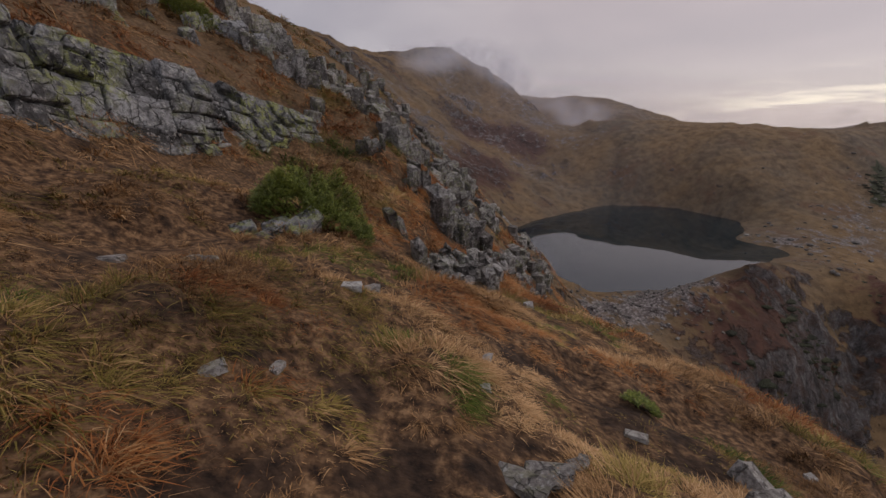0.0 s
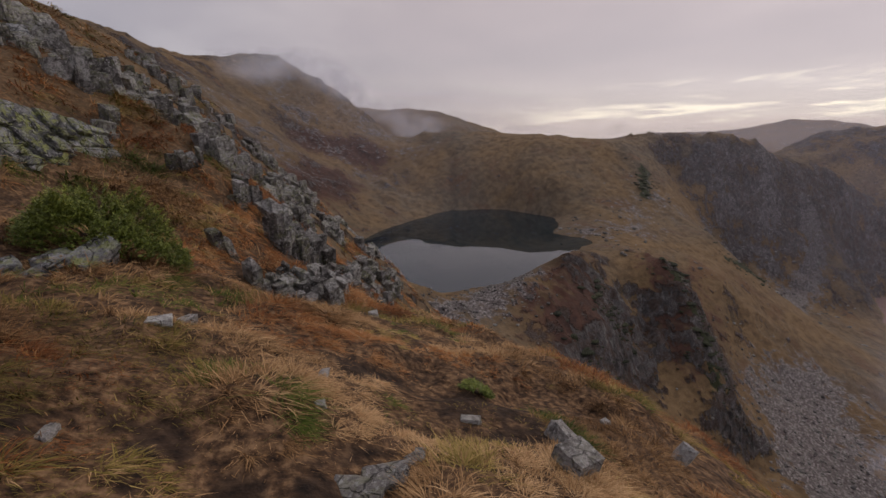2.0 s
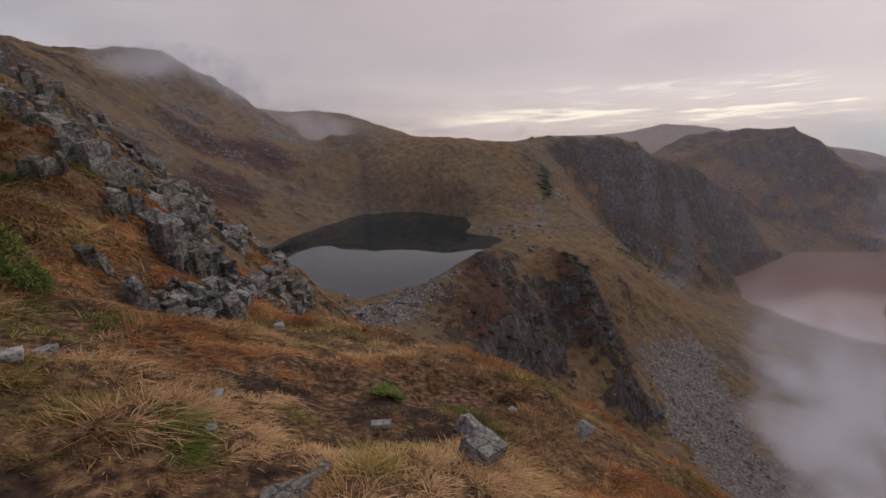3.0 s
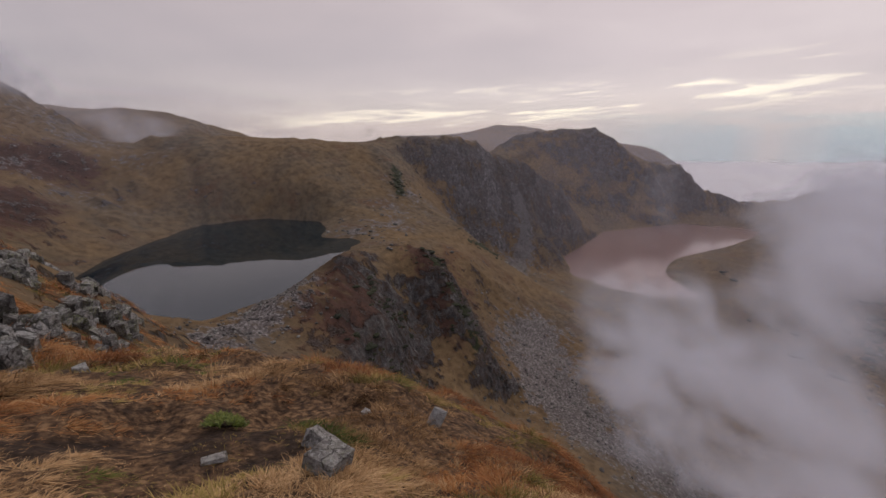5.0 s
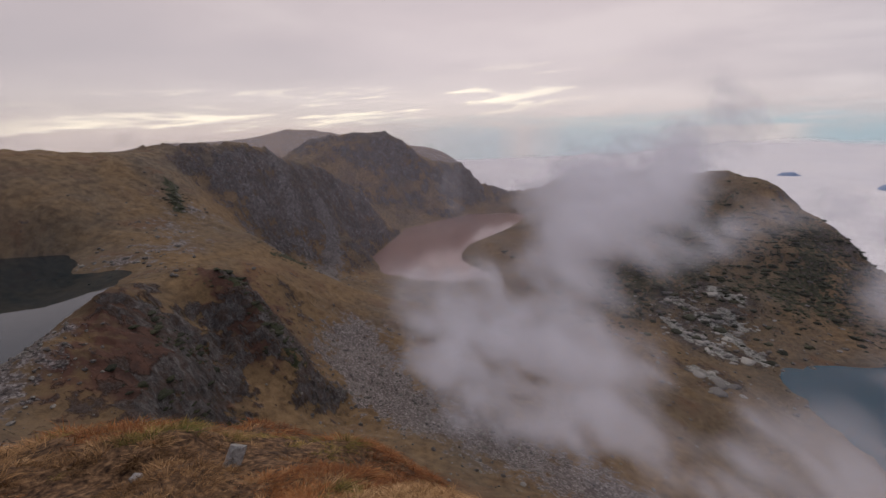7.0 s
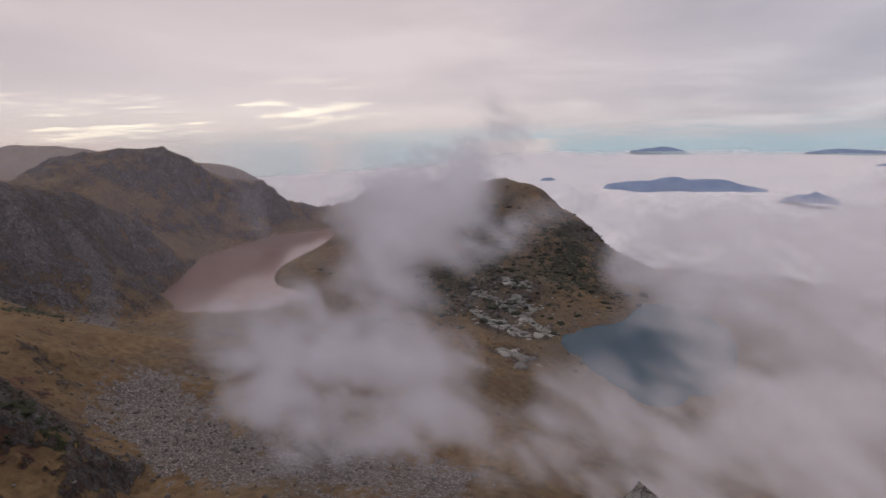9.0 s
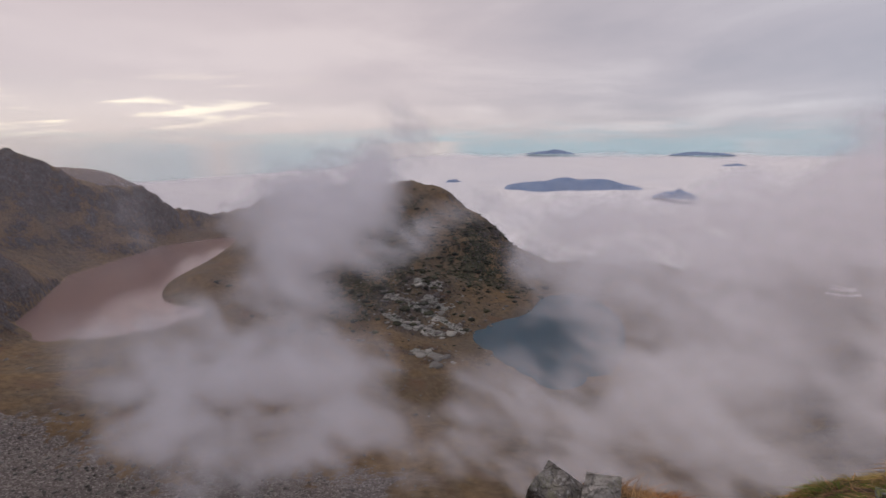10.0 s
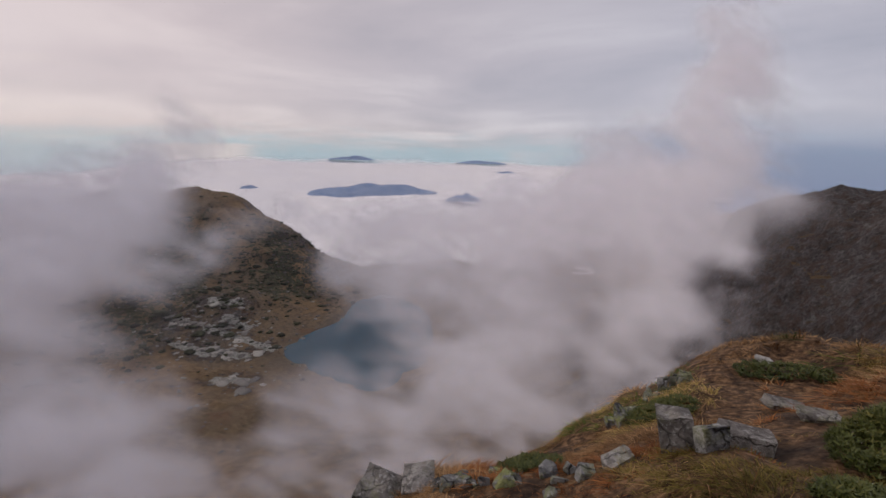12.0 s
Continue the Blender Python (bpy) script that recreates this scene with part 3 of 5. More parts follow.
# ---- cloud: a sea of it far off, and banks of mist drawn as soft shells through one field of density ----
def mist_material():
    m = bpy.data.materials.new("mist")
    m.use_nodes = True
    nt = m.node_tree
    nt.nodes.clear()
    out = nt.nodes.new("ShaderNodeOutputMaterial")
    # curls that keep their shape from shell to shell and grow with distance
    p = position(nt)
    size, unit, shift = nt.nodes.new("ShaderNodeVectorMath"), nt.nodes.new("ShaderNodeVectorMath"), nt.nodes.new("ShaderNodeVectorMath")
    size.operation, unit.operation, shift.operation = "LENGTH", "NORMALIZE", "MULTIPLY_ADD"
    link(nt, p, size.inputs[0]), link(nt, p, unit.inputs[0])
    far = math_node(nt, "LOGARITHM", size.outputs["Value"], math.e)
    link(nt, unit.outputs[0], shift.inputs[0])
    shift.inputs[1].default_value = (6.5, 6.5, 9.0)
    link(nt, math_node(nt, "MULTIPLY", far, 0.7), shift.inputs[2])
    curls = shift.outputs[0]
    puff = math_node(nt, "ADD", math_node(nt, "MULTIPLY", noise_tex(nt, curls, 1.15, 6, 0.55, 0.6), 0.72),
                     math_node(nt, "MULTIPLY", noise_tex(nt, curls, 3.6, 4, 0.55, 0.4), 0.28))
    thick = attribute(nt, "thickness")
    field = math_node(nt, "ADD", math_node(nt, "MULTIPLY", thick, 1.36), math_node(nt, "MULTIPLY", math_node(nt, "SUBTRACT", puff, 0.54), 3.9))
    field = math_node(nt, "MULTIPLY", field, ramp(nt, thick, [(0.0, 0.0), (0.45, 1.0)], "EASE"))
    soft = math_node(nt, "DIVIDE", math_node(nt, "MAXIMUM", field, 0.0), 1.2, True)
    alpha = math_node(nt, "MULTIPLY", math_node(nt, "POWER", soft, 1.6), 0.235)
    white = (0.97, 0.955, 1.0, 1)
    diff, trans, clear = node(nt, "ShaderNodeBsdfDiffuse", Color=white), node(nt, "ShaderNodeBsdfTranslucent", Color=white), nt.nodes.new("ShaderNodeBsdfTransparent")
    body, whole = nt.nodes.new("ShaderNodeMixShader"), nt.nodes.new("ShaderNodeMixShader")
    body.inputs[0].default_value = 0.2
    link(nt, diff.outputs[0], body.inputs[1]), link(nt, trans.outputs[0], body.inputs[2])
    link(nt, alpha, whole.inputs[0])
    link(nt, clear.outputs[0], whole.inputs[1]), link(nt, body.outputs[0], whole.inputs[2])
    link(nt, whole.outputs[0], out.inputs[0])
    return m


MIST = mist_material()
# puffs of each bank: centre x, y, z, half width, half height, half depth, thickness
PLUME_MIST = [(930, -110, -85, 120, 55, 380, 0.9), (880, -30, -140, 90, 40, 350, 0.5), (1000, -190, -120, 110, 45, 400, 0.8), (891, -128, -174, 131, 103, 378, 1), (921, -236, -74, 89, 83, 399, 0.95), (928, -317, 21, 73, 73, 412, 0.5), (794, -305, -140, 107, 39, 357, 0.6), (700, 12, -202, 64, 45, 294, 0.6), (598, -47, -239, 97, 40, 252, 0.3), (613, 183, -167, 74, 62, 269, 0.14), (826, 200, -139, 97, 48, 357, 0.22), (447, 174, -149, 50, 25, 202, 0.15), (723, -202, -189, 58, 29, 315, 0.3), (997, 76, -154, 76, 32, 420, 0.25), (984, 179, -170, 114, 38, 420, 0.25), (762, 245, -163, 71, 41, 336, 0.15), (1571, 304, -108, 80, 40, 672, 0.6)]
VALLEY_MIST = [(317, 92, -165, 37, 25, 139, 0.2), (344, 65, -187, 89, 37, 147, 1), (370, -11, -199, 79, 29, 155, 0.65), (280, 6, -196, 81, 26, 118, 0.8), (282, -104, -219, 88, 28, 126, 0.4), (239, 73, -155, 40, 15, 105, 0.15), (459, 101, -225, 71, 29, 197, 0.3), (420, 25, -212, 70, 35, 176, 0.6), (310, 17, -206, 65, 35, 130, 1), (235, -49, -191, 61, 23, 101, 0.55), (409, 96, -232, 30, 36, 176, 0.3)]
NEAR_MIST = [(188, -133, -172, 82, 32, 97, 0.65), (119, -174, -136, 78, 28, 88, 0.72), (210, -15, -127, 61, 18, 88, 0.35), (199, -69, -154, 78, 20, 88, 0.35), (330, -14, -141, 45, 22, 139, 0.25), (216, -162, -200, 71, 29, 113, 1), (203, -260, -221, 64, 40, 139, 1), (148, -295, -203, 68, 34, 139, 0.9), (295, -55, -160, 38, 13, 126, 0.3)]
SOUTH_MIST = [(248, -400, -237, 72, 53, 197, 0.95), (147, -372, -215, 74, 40, 168, 0.85), (345, -389, -251, 26, 43, 218, 0.45), (498, -574, -266, 60, 50, 319, 0.45), (760, -650, -265, 90, 58, 420, 0.65), (801, -825, -227, 146, 73, 483, 0.9), (1040, -781, -255, 115, 49, 546, 0.8), (286, -584, -244, 78, 43, 273, 0.5), (153, -455, -197, 58, 32, 202, 0.7), (312, -791, -217, 153, 66, 357, 0.95), (410, -687, -261, 52, 42, 336, 0.3), (70, -435, -148, 46, 40, 185, 0.7), (93, -369, -171, 36, 26, 160, 0.4)]
PLUME_SOUTH_MIST = [(288, -853, -133, 170, 91, 378, 1), (130, -627, -42, 88, 64, 269, 1), (90, -634, 16, 72, 56, 269, 0.95), (85, -695, 94, 70, 79, 294, 0.8), (70, -556, -84, 49, 63, 235, 0.95), (94, -532, -122, 62, 48, 227, 0.9), (35, -479, -122, 25, 56, 202, 0.4), (22, -640, -2, 48, 40, 269, 0.55), (353, -1147, 11, 164, 90, 504, 0.7), (82, -756, 166, 68, 58, 319, 0.5), (602, -1153, -242, 198, 66, 546, 0.85), (26, -430, -69, 38, 49, 181, 0.7), (-1, -430, -34, 48, 27, 181, 0.45)]
FAR_MIST = [(600, -575, -272, 62, 32, 150, 0.75), (700, -800, -285, 190, 52, 400, 1), (510, -900, -270, 170, 55, 400, 1), (900, -790, -285, 160, 50, 400, 0.9), (1253, -826, -244, 227, 57, 630, 0.65), (1069, -1191, -240, 262, 60, 672, 0.65), (785, -1395, -155, 280, 70, 672, 0.9), (525, -1405, -97, 225, 75, 630, 0.9), (1367, -732, -162, 116, 39, 651, 0.6), (628, -646, -228, 116, 69, 378, 0.95), (712, -967, -200, 227, 68, 504, 0.95), (830, -558, -248, 77, 45, 420, 0.75), (387, -701, -177, 92, 61, 336, 0.8), (933, -833, -248, 127, 63, 525, 0.8)]
SUMMIT_MIST = [(-78, 676, 62, 130, 34, 90, 0.62), (20, 690, 52, 95, 34, 90, 0.58), (-140, 628, 72, 90, 30, 85, 0.6), (60, 700, 20, 80, 40, 90, 0.35), (199, 939, 16, 130, 34, 96, 0.7), (284, 917, 14, 120, 30, 96, 0.6), (120, 900, 40, 100, 34, 96, 0.6)]
PASS_MIST = [(585, 684, -18, 67, 16, 60, 0.5), (1213, 1330, -24, 134, 40, 200, 0.55)]


def mist_bank(name, puffs, ranges, label, lean=0.8, step=0.021):
    """Shells at several distances from the lookout, cut out of the bank where it has density."""
    puffs = np.array(puffs, float)
    verts, faces, dens, base = [], [], [], 0
    for r in ranges:
        dist = np.hypot(puffs[:, 0], puffs[:, 1])
        near = puffs[np.abs(dist - r - lean * (puffs[:, 2] + 150)) < puffs[:, 5] * 1.4 + lean * puffs[:, 4]]
        if not len(near):
            continue
        az = np.arctan2(near[:, 0], near[:, 1])
        az = np.where(az < -2.6, az + math.tau, az)
        pd = np.hypot(near[:, 0], near[:, 1])
        a0, a1 = (az - near[:, 3] * 1.7 / pd).min(), (az + near[:, 3] * 1.7 / pd).max()
        z0, z1 = (near[:, 2] - near[:, 4] * 1.7).min(), (near[:, 2] + near[:, 4] * 1.7).max()
        na, nz = max(6, int((a1 - a0) / step)), max(6, int((z1 - z0) / (r * step)))
        aa, zz = np.meshgrid(np.linspace(a0, a1, na), np.linspace(z0, z1, nz))
        rr = r + lean * (zz + 150)
        x, y = rr * np.sin(aa), rr * np.cos(aa)
        d = np.zeros_like(x)
        zw = zz + 0.035 * r * fractal(aa * r + 3 * r, zz, 0.22 * r, 3, 151)
        aw = aa + 0.045 * fractal(aa * r - 5 * r, zz, 0.25 * r, 3, 161)
        clearance = np.clip((zz - land.height(x, y) - 2) / 35, 0, 1)
        for px, py, pz, hw, hh, hd, k in near:
            pr = math.hypot(px, py)
            pa = math.atan2(px, py)
            pa = pa + math.tau if pa < -2.6 else pa
            q = ((aw - pa) * pr / hw) ** 2 + ((zw - pz) / hh) ** 2 + ((rr - pr) / (hd * 1.3)) ** 2
            d = 1 - (1 - d) * (1 - k * np.exp(-1.6 * q))
        idx = base + np.arange(na * nz).reshape(nz, na)
        quads = np.stack([idx[:-1, :-1], idx[:-1, 1:], idx[1:, 1:], idx[1:, :-1]], -1).reshape(-1, 4)
        keep = (d.ravel()[quads - base].max(1) > 0.01)
        rim = np.minimum(1, 6 * np.minimum((aa - a0) / (a1 - a0), (a1 - aa) / (a1 - a0))) * np.minimum(1, 6 * np.minimum((zz - z0) / (z1 - z0), (z1 - zz) / (z1 - z0)))
        d = d * clearance * np.clip(rim, 0, 1)
        verts.append(np.stack([x, y, zz], -1).reshape(-1, 3)), dens.append(d.ravel()), faces.append(quads[keep])
        base += na * nz
    me = mesh_from(name, np.concatenate(verts), np.concatenate(faces), MIST)
    vertex_mask(me, "thickness", np.concatenate(dens))
    return tagged(new(name, me), label, "mist", kind="stuff")


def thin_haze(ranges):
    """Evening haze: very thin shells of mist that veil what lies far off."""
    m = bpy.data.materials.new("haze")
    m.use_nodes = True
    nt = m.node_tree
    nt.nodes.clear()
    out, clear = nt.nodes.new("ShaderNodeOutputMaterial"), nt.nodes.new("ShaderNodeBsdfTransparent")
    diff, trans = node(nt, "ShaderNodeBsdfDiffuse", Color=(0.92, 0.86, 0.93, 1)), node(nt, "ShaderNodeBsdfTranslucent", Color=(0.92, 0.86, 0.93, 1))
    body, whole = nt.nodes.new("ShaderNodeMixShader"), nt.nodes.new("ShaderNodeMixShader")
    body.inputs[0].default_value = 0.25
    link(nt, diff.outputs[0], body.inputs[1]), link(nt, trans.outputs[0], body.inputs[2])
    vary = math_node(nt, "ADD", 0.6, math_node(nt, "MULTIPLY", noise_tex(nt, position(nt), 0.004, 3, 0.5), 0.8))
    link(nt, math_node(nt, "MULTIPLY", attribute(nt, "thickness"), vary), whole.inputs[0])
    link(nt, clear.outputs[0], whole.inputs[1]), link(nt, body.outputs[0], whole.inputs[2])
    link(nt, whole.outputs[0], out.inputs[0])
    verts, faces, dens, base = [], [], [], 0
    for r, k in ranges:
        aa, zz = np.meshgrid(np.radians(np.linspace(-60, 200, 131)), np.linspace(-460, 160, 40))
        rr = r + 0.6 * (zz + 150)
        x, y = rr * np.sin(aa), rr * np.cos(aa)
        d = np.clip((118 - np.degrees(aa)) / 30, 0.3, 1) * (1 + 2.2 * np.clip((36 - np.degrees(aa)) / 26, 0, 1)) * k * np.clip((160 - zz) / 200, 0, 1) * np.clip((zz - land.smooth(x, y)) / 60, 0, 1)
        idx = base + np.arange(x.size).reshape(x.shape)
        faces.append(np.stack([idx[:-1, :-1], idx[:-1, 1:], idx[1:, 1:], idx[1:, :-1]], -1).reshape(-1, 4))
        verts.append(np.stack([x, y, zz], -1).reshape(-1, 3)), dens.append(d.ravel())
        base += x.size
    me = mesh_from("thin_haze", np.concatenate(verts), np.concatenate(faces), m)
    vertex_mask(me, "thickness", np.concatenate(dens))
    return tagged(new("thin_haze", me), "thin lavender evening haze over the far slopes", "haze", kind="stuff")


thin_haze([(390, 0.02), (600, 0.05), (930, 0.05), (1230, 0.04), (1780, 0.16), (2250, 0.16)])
mist_bank("valley_mist", NEAR_MIST + VALLEY_MIST + PLUME_MIST + SOUTH_MIST + PLUME_SOUTH_MIST + FAR_MIST, [120 * 1.055 ** i for i in range(54)],
          "torn grey-white mist and cloud drifting through the valley below the slope", 1.2)
mist_bank("summit_mist", SUMMIT_MIST, [590 * 1.022 ** i for i in range(12)] + [900 * 1.022 ** i for i in range(7)], "grey cloud cap lying on the mountain top", 0.3)
mist_bank("pass_mist", PASS_MIST, [850, 880, 910, 1780, 1820, 1860], "faint mist wisps on the far pass", 0.6)


def cloud_sea_material():
    m, nt, bsdf = material("cloud_sea")
    p = position(nt)
    n = noise_tex(nt, p, 0.0022, 5, 0.5, 0.3)
    link(nt, ramp(nt, n, [(0.3, (0.90, 0.89, 0.92)), (0.7, (0.98, 0.96, 0.96))]), bsdf.inputs["Base Color"])
    bsdf.inputs["Roughness"].default_value = 1.0
    bsdf.inputs["Specular IOR Level"].default_value = 0.0
    bump(nt, bsdf, noise_tex(nt, p, 0.006, 5, 0.5), 0.35, 25.0)
    link(nt, ramp(nt, math_node(nt, "ADD", attribute(nt, "thickness"), math_node(nt, "MULTIPLY", math_node(nt, "SUBTRACT", n, 0.5), 1.2)), [(0.1, 0.0), (0.8, 1.0)], "EASE"), bsdf.inputs["Alpha"])
    return m


def cloud_sea():
    """A level top of cloud beyond the last hills, rising to the horizon."""
    az, r = np.meshgrid(np.radians(np.linspace(60, 205, 300)), np.geomspace(1150, 4930, 120))
    x, y = r * np.sin(az), r * np.cos(az)
    t = np.clip((r - 1650) / (4930 - 1650), 0, 1)
    near = np.clip((r - 1150) / 400, 0, 1)
    lift = np.clip((np.degrees(az) - 84) / 34 + 0.10 * fractal(az * 6, r / 900, 0.5, 3, 77), 0, 1)
    lift = lift * lift * (3 - 2 * lift)
    z = -405 + 38 * np.clip((2300 - r) / 700, 0, 1) + (112 + 216 * lift) * t ** (1.0 + 0.6 * lift) + (fractal(x, y, 520, 5, 71) * 34 - 10) * (1 - t) ** 0.7
    nr, na = x.shape
    idx = np.arange(nr * na).reshape(nr, na)
    faces = np.stack([idx[:-1, :-1], idx[:-1, 1:], idx[1:, 1:], idx[1:, :-1]], -1).reshape(-1, 4)[:, ::-1]
    me = mesh_from("cloud_sea", np.stack([x, y, z], -1).reshape(-1, 3), faces, cloud_sea_material())
    vertex_mask(me, "thickness", np.clip((1.0 - t) / 0.16, 0, 1) * near * np.clip((np.degrees(az) - 88 + 60 * np.clip((r - 1600) / 400, 0, 1)) / 12, 0, 1) * np.clip((176 - np.degrees(az)) / 10, 0, 1))
    return tagged(new("cloud_sea", me), "white sea of cloud spreading to the horizon", "cloud", kind="stuff")


cloud_sea()


def hazy_forest_material():
    m, nt, bsdf = material("hazy_forest")
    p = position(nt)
    # dark forest coloured blue: the distance haze is painted into the base colour
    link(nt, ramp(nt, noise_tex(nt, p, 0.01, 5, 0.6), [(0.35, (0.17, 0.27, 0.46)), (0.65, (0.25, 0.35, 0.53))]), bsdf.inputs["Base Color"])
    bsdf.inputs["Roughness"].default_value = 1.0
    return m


HAZY_FOREST = hazy_forest_material()


def far_ridge(az, r, length, height, top, lean=0.0):
    """A wooded ridge top that stands out of the cloud sea: a long low hump."""
    nu, nv = 60, 14
    u, v = np.meshgrid(np.linspace(-1, 1, nu), np.linspace(-1, 1, nv))
    prof = (1 - u ** 2) ** 0.8 * (1 - v ** 2)
    seed = int(az * 10)
    crest = 0.75 + 0.25 * fractal(u * 2.0 + az, v + 0 * u, 1.1, 3, seed)
    a = radians(az)
    along, out = np.array([math.cos(a), -math.sin(a)]), np.array([math.sin(a), math.cos(a)])
    x = out[0] * r + along[0] * u * length + out[0] * v * length * 0.35
    y = out[1] * r + along[1] * u * length + out[1] * v * length * 0.35
    z = top - height * 1.5 + height * 1.15 * prof * crest * (1 + lean * u) / 0.75
    z = np.minimum(z, top + 6)
    idx = np.arange(nu * nv).reshape(nv, nu)
    faces = np.stack([idx[:-1, :-1], idx[:-1, 1:], idx[1:, 1:], idx[1:, :-1]], -1).reshape(-1, 4)
    me = mesh_from("far_ridge", np.stack([x, y, z], -1).reshape(-1, 3), faces, HAZY_FOREST)
    return tagged(new("far_ridge", me), "wooded ridge top painted haze-blue, standing out of the cloud sea", "ridge", "ridges in the cloud")


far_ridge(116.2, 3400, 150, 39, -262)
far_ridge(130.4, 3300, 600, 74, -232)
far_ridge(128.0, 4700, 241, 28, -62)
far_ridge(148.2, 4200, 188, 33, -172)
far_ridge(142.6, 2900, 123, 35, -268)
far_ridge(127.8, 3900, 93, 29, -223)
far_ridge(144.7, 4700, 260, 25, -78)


# ---- rock and stone ----
def rock_material(name, dark, mid, light, lichen=0.5, scale=1.0, cracks=0.75):
    m, nt, bsdf = material(name)
    p = position(nt)
    rnd = nt.nodes.new("ShaderNodeObjectInfo").outputs["Random"]
    n1, n2, n3 = noise_tex(nt, p, 2.4 * scale, 7, 0.7), noise_tex(nt, p, 9 * scale, 6, 0.72), noise_tex(nt, p, 40 * scale, 4, 0.6)
    base = ramp(nt, math_node(nt, "ADD", n1, math_node(nt, "MULTIPLY", math_node(nt, "SUBTRACT", rnd, 0.5), 0.22)), [(0.34, dark), (0.48, mid), (0.64, light)])
    base = mix_rgb(nt, math_node(nt, "MULTIPLY", ramp(nt, n2, [(0.47, 0.0), (0.58, 1.0)]), 0.7), base, dark)
    # fine cracks
    crack = node(nt, "ShaderNodeTexVoronoi", Scale=3.2 * scale)
    crack.feature = "DISTANCE_TO_EDGE"
    bent = nt.nodes.new("ShaderNodeVectorMath")
    bent.operation = "MULTIPLY_ADD"
    link(nt, noise_tex(nt, p, 3.0 * scale, 3, 0.6, 0, 1), bent.inputs[0])
    bent.inputs[1].default_value = (0.35 / scale, 0.35 / scale, 0.35 / scale)
    link(nt, p, bent.inputs[2])
    link(nt, bent.outputs[0], crack.inputs["Vector"])
    line = ramp(nt, crack.outputs["Distance"], [(0.0, 1.0), (0.035, 0.0)])
    base = mix_rgb(nt, math_node(nt, "MULTIPLY", line, cracks), base, (0.018, 0.016, 0.015))
    # crusts of lichen: yellow-green and white
    where = ramp(nt, noise_tex(nt, p, 0.8 * scale, 3, 0.5), [(0.44, 0.0), (0.58, 1.0)])
    spots = ramp(nt, noise_tex(nt, p, 6.0 * scale, 5, 0.72, 0.4), [(0.47, 0.0), (0.56, 1.0)])
    base = mix_rgb(nt, math_node(nt, "MULTIPLY", math_node(nt, "MULTIPLY", spots, where), lichen), base, (0.33, 0.36, 0.13))
    pale = ramp(nt, noise_tex(nt, p, 13 * scale, 4, 0.7), [(0.56, 0.0), (0.64, 1.0)])
    base = mix_rgb(nt, math_node(nt, "MULTIPLY", pale, 0.75), base, (0.46, 0.46, 0.44))
    link(nt, base, bsdf.inputs["Base Color"])
    bsdf.inputs["Roughness"].default_value = 0.9
    bsdf.inputs["Specular IOR Level"].default_value = 0.2
    h = math_node(nt, "ADD", n1, math_node(nt, "ADD", math_node(nt, "MULTIPLY", n2, 0.6), math_node(nt, "MULTIPLY", n3, 0.2)))
    bump(nt, bsdf, math_node(nt, "SUBTRACT", h, math_node(nt, "MULTIPLY", line, 0.5)), 1.0, 0.10 / scale)
    return m


CLIFF_ROCK = rock_material("cliff_rock", (0.060, 0.059, 0.060), (0.195, 0.198, 0.202), (0.36, 0.365, 0.37), 0.85)
CRAG_ROCK = rock_material("crag_rock", (0.075, 0.069, 0.064), (0.21, 0.198, 0.188), (0.43, 0.42, 0.40), 0.3, 1.3, 0.5)
STONE = rock_material("stone", (0.14, 0.128, 0.12), (0.29, 0.272, 0.255), (0.44, 0.42, 0.395), 0.2, 2.0, 0.2)
PALE_STONE = rock_material("pale_stone", (0.26, 0.25, 0.24), (0.42, 0.41, 0.395), (0.60, 0.59, 0.57), 0.05, 2.5, 0.1)


def chip(bm, amount, seed, cuts=2):
    """Breaks plain faces into chipped, uneven rock."""
    bmesh.ops.triangulate(bm, faces=bm.faces[:])
    bmesh.ops.subdivide_edges(bm, edges=bm.edges[:], cuts=cuts, use_grid_fill=True)
    off = Vector((seed * 1.7, seed * 0.9, 0))
    bm.normal_update()
    scale = 0.25 / max(amount, 0.004)
    moves = [v.normal * (noise.noise(v.co * scale * 0.35 + off) * 1.3 + noise.noise(v.co * scale + off) * 0.7) * amount for v in bm.verts]
    for v, d in zip(bm.verts, moves):
        v.co += d


def hull_mesh(name, size, seed, mat, extra=10, blocky=0.75, shear=0.0):
    """An angular stone: the hull of points scattered round a box."""
    rng = random.Random(seed)
    bm = bmesh.new()
    for sx in (-1, 1):
        for sy in (-1, 1):
            for sz in (-1, 1):
                k = [blocky + (1 - blocky) * rng.random() for _ in range(3)]
                bm.verts.new((sx * size[0] * k[0], sy * size[1] * k[1], sz * size[2] * k[2]))
    for _ in range(extra):
        v = Vector([rng.uniform(-1, 1) for _ in range(3)])
        v = v / max(abs(c) for c in v)
        j = rng.uniform(0.86, 1.06)
        bm.verts.new((v.x * size[0] * j * 0.95, v.y * size[1] * j * 0.95, v.z * size[2] * j * 0.95))
    kx, ky, kz = (rng.uniform(-shear, shear) for _ in range(3))
    for v in bm.verts:
        v.co = (v.co.x + kx * v.co.z, v.co.y + ky * v.co.x, v.co.z + kz * v.co.y)
    bmesh.ops.convex_hull(bm, input=bm.verts[:])
    bmesh.ops.delete(bm, geom=[v for v in bm.verts if not v.link_faces], context="VERTS")
    chip(bm, 0.07 * min(size), seed)
    me = bpy.data.meshes.new(name)
    bm.to_mesh(me)
    bm.free()
    me.materials.append(mat)
    return me


def height_at(x, y):
    return float(land.height(np.array([x]), np.array([y]))[0])


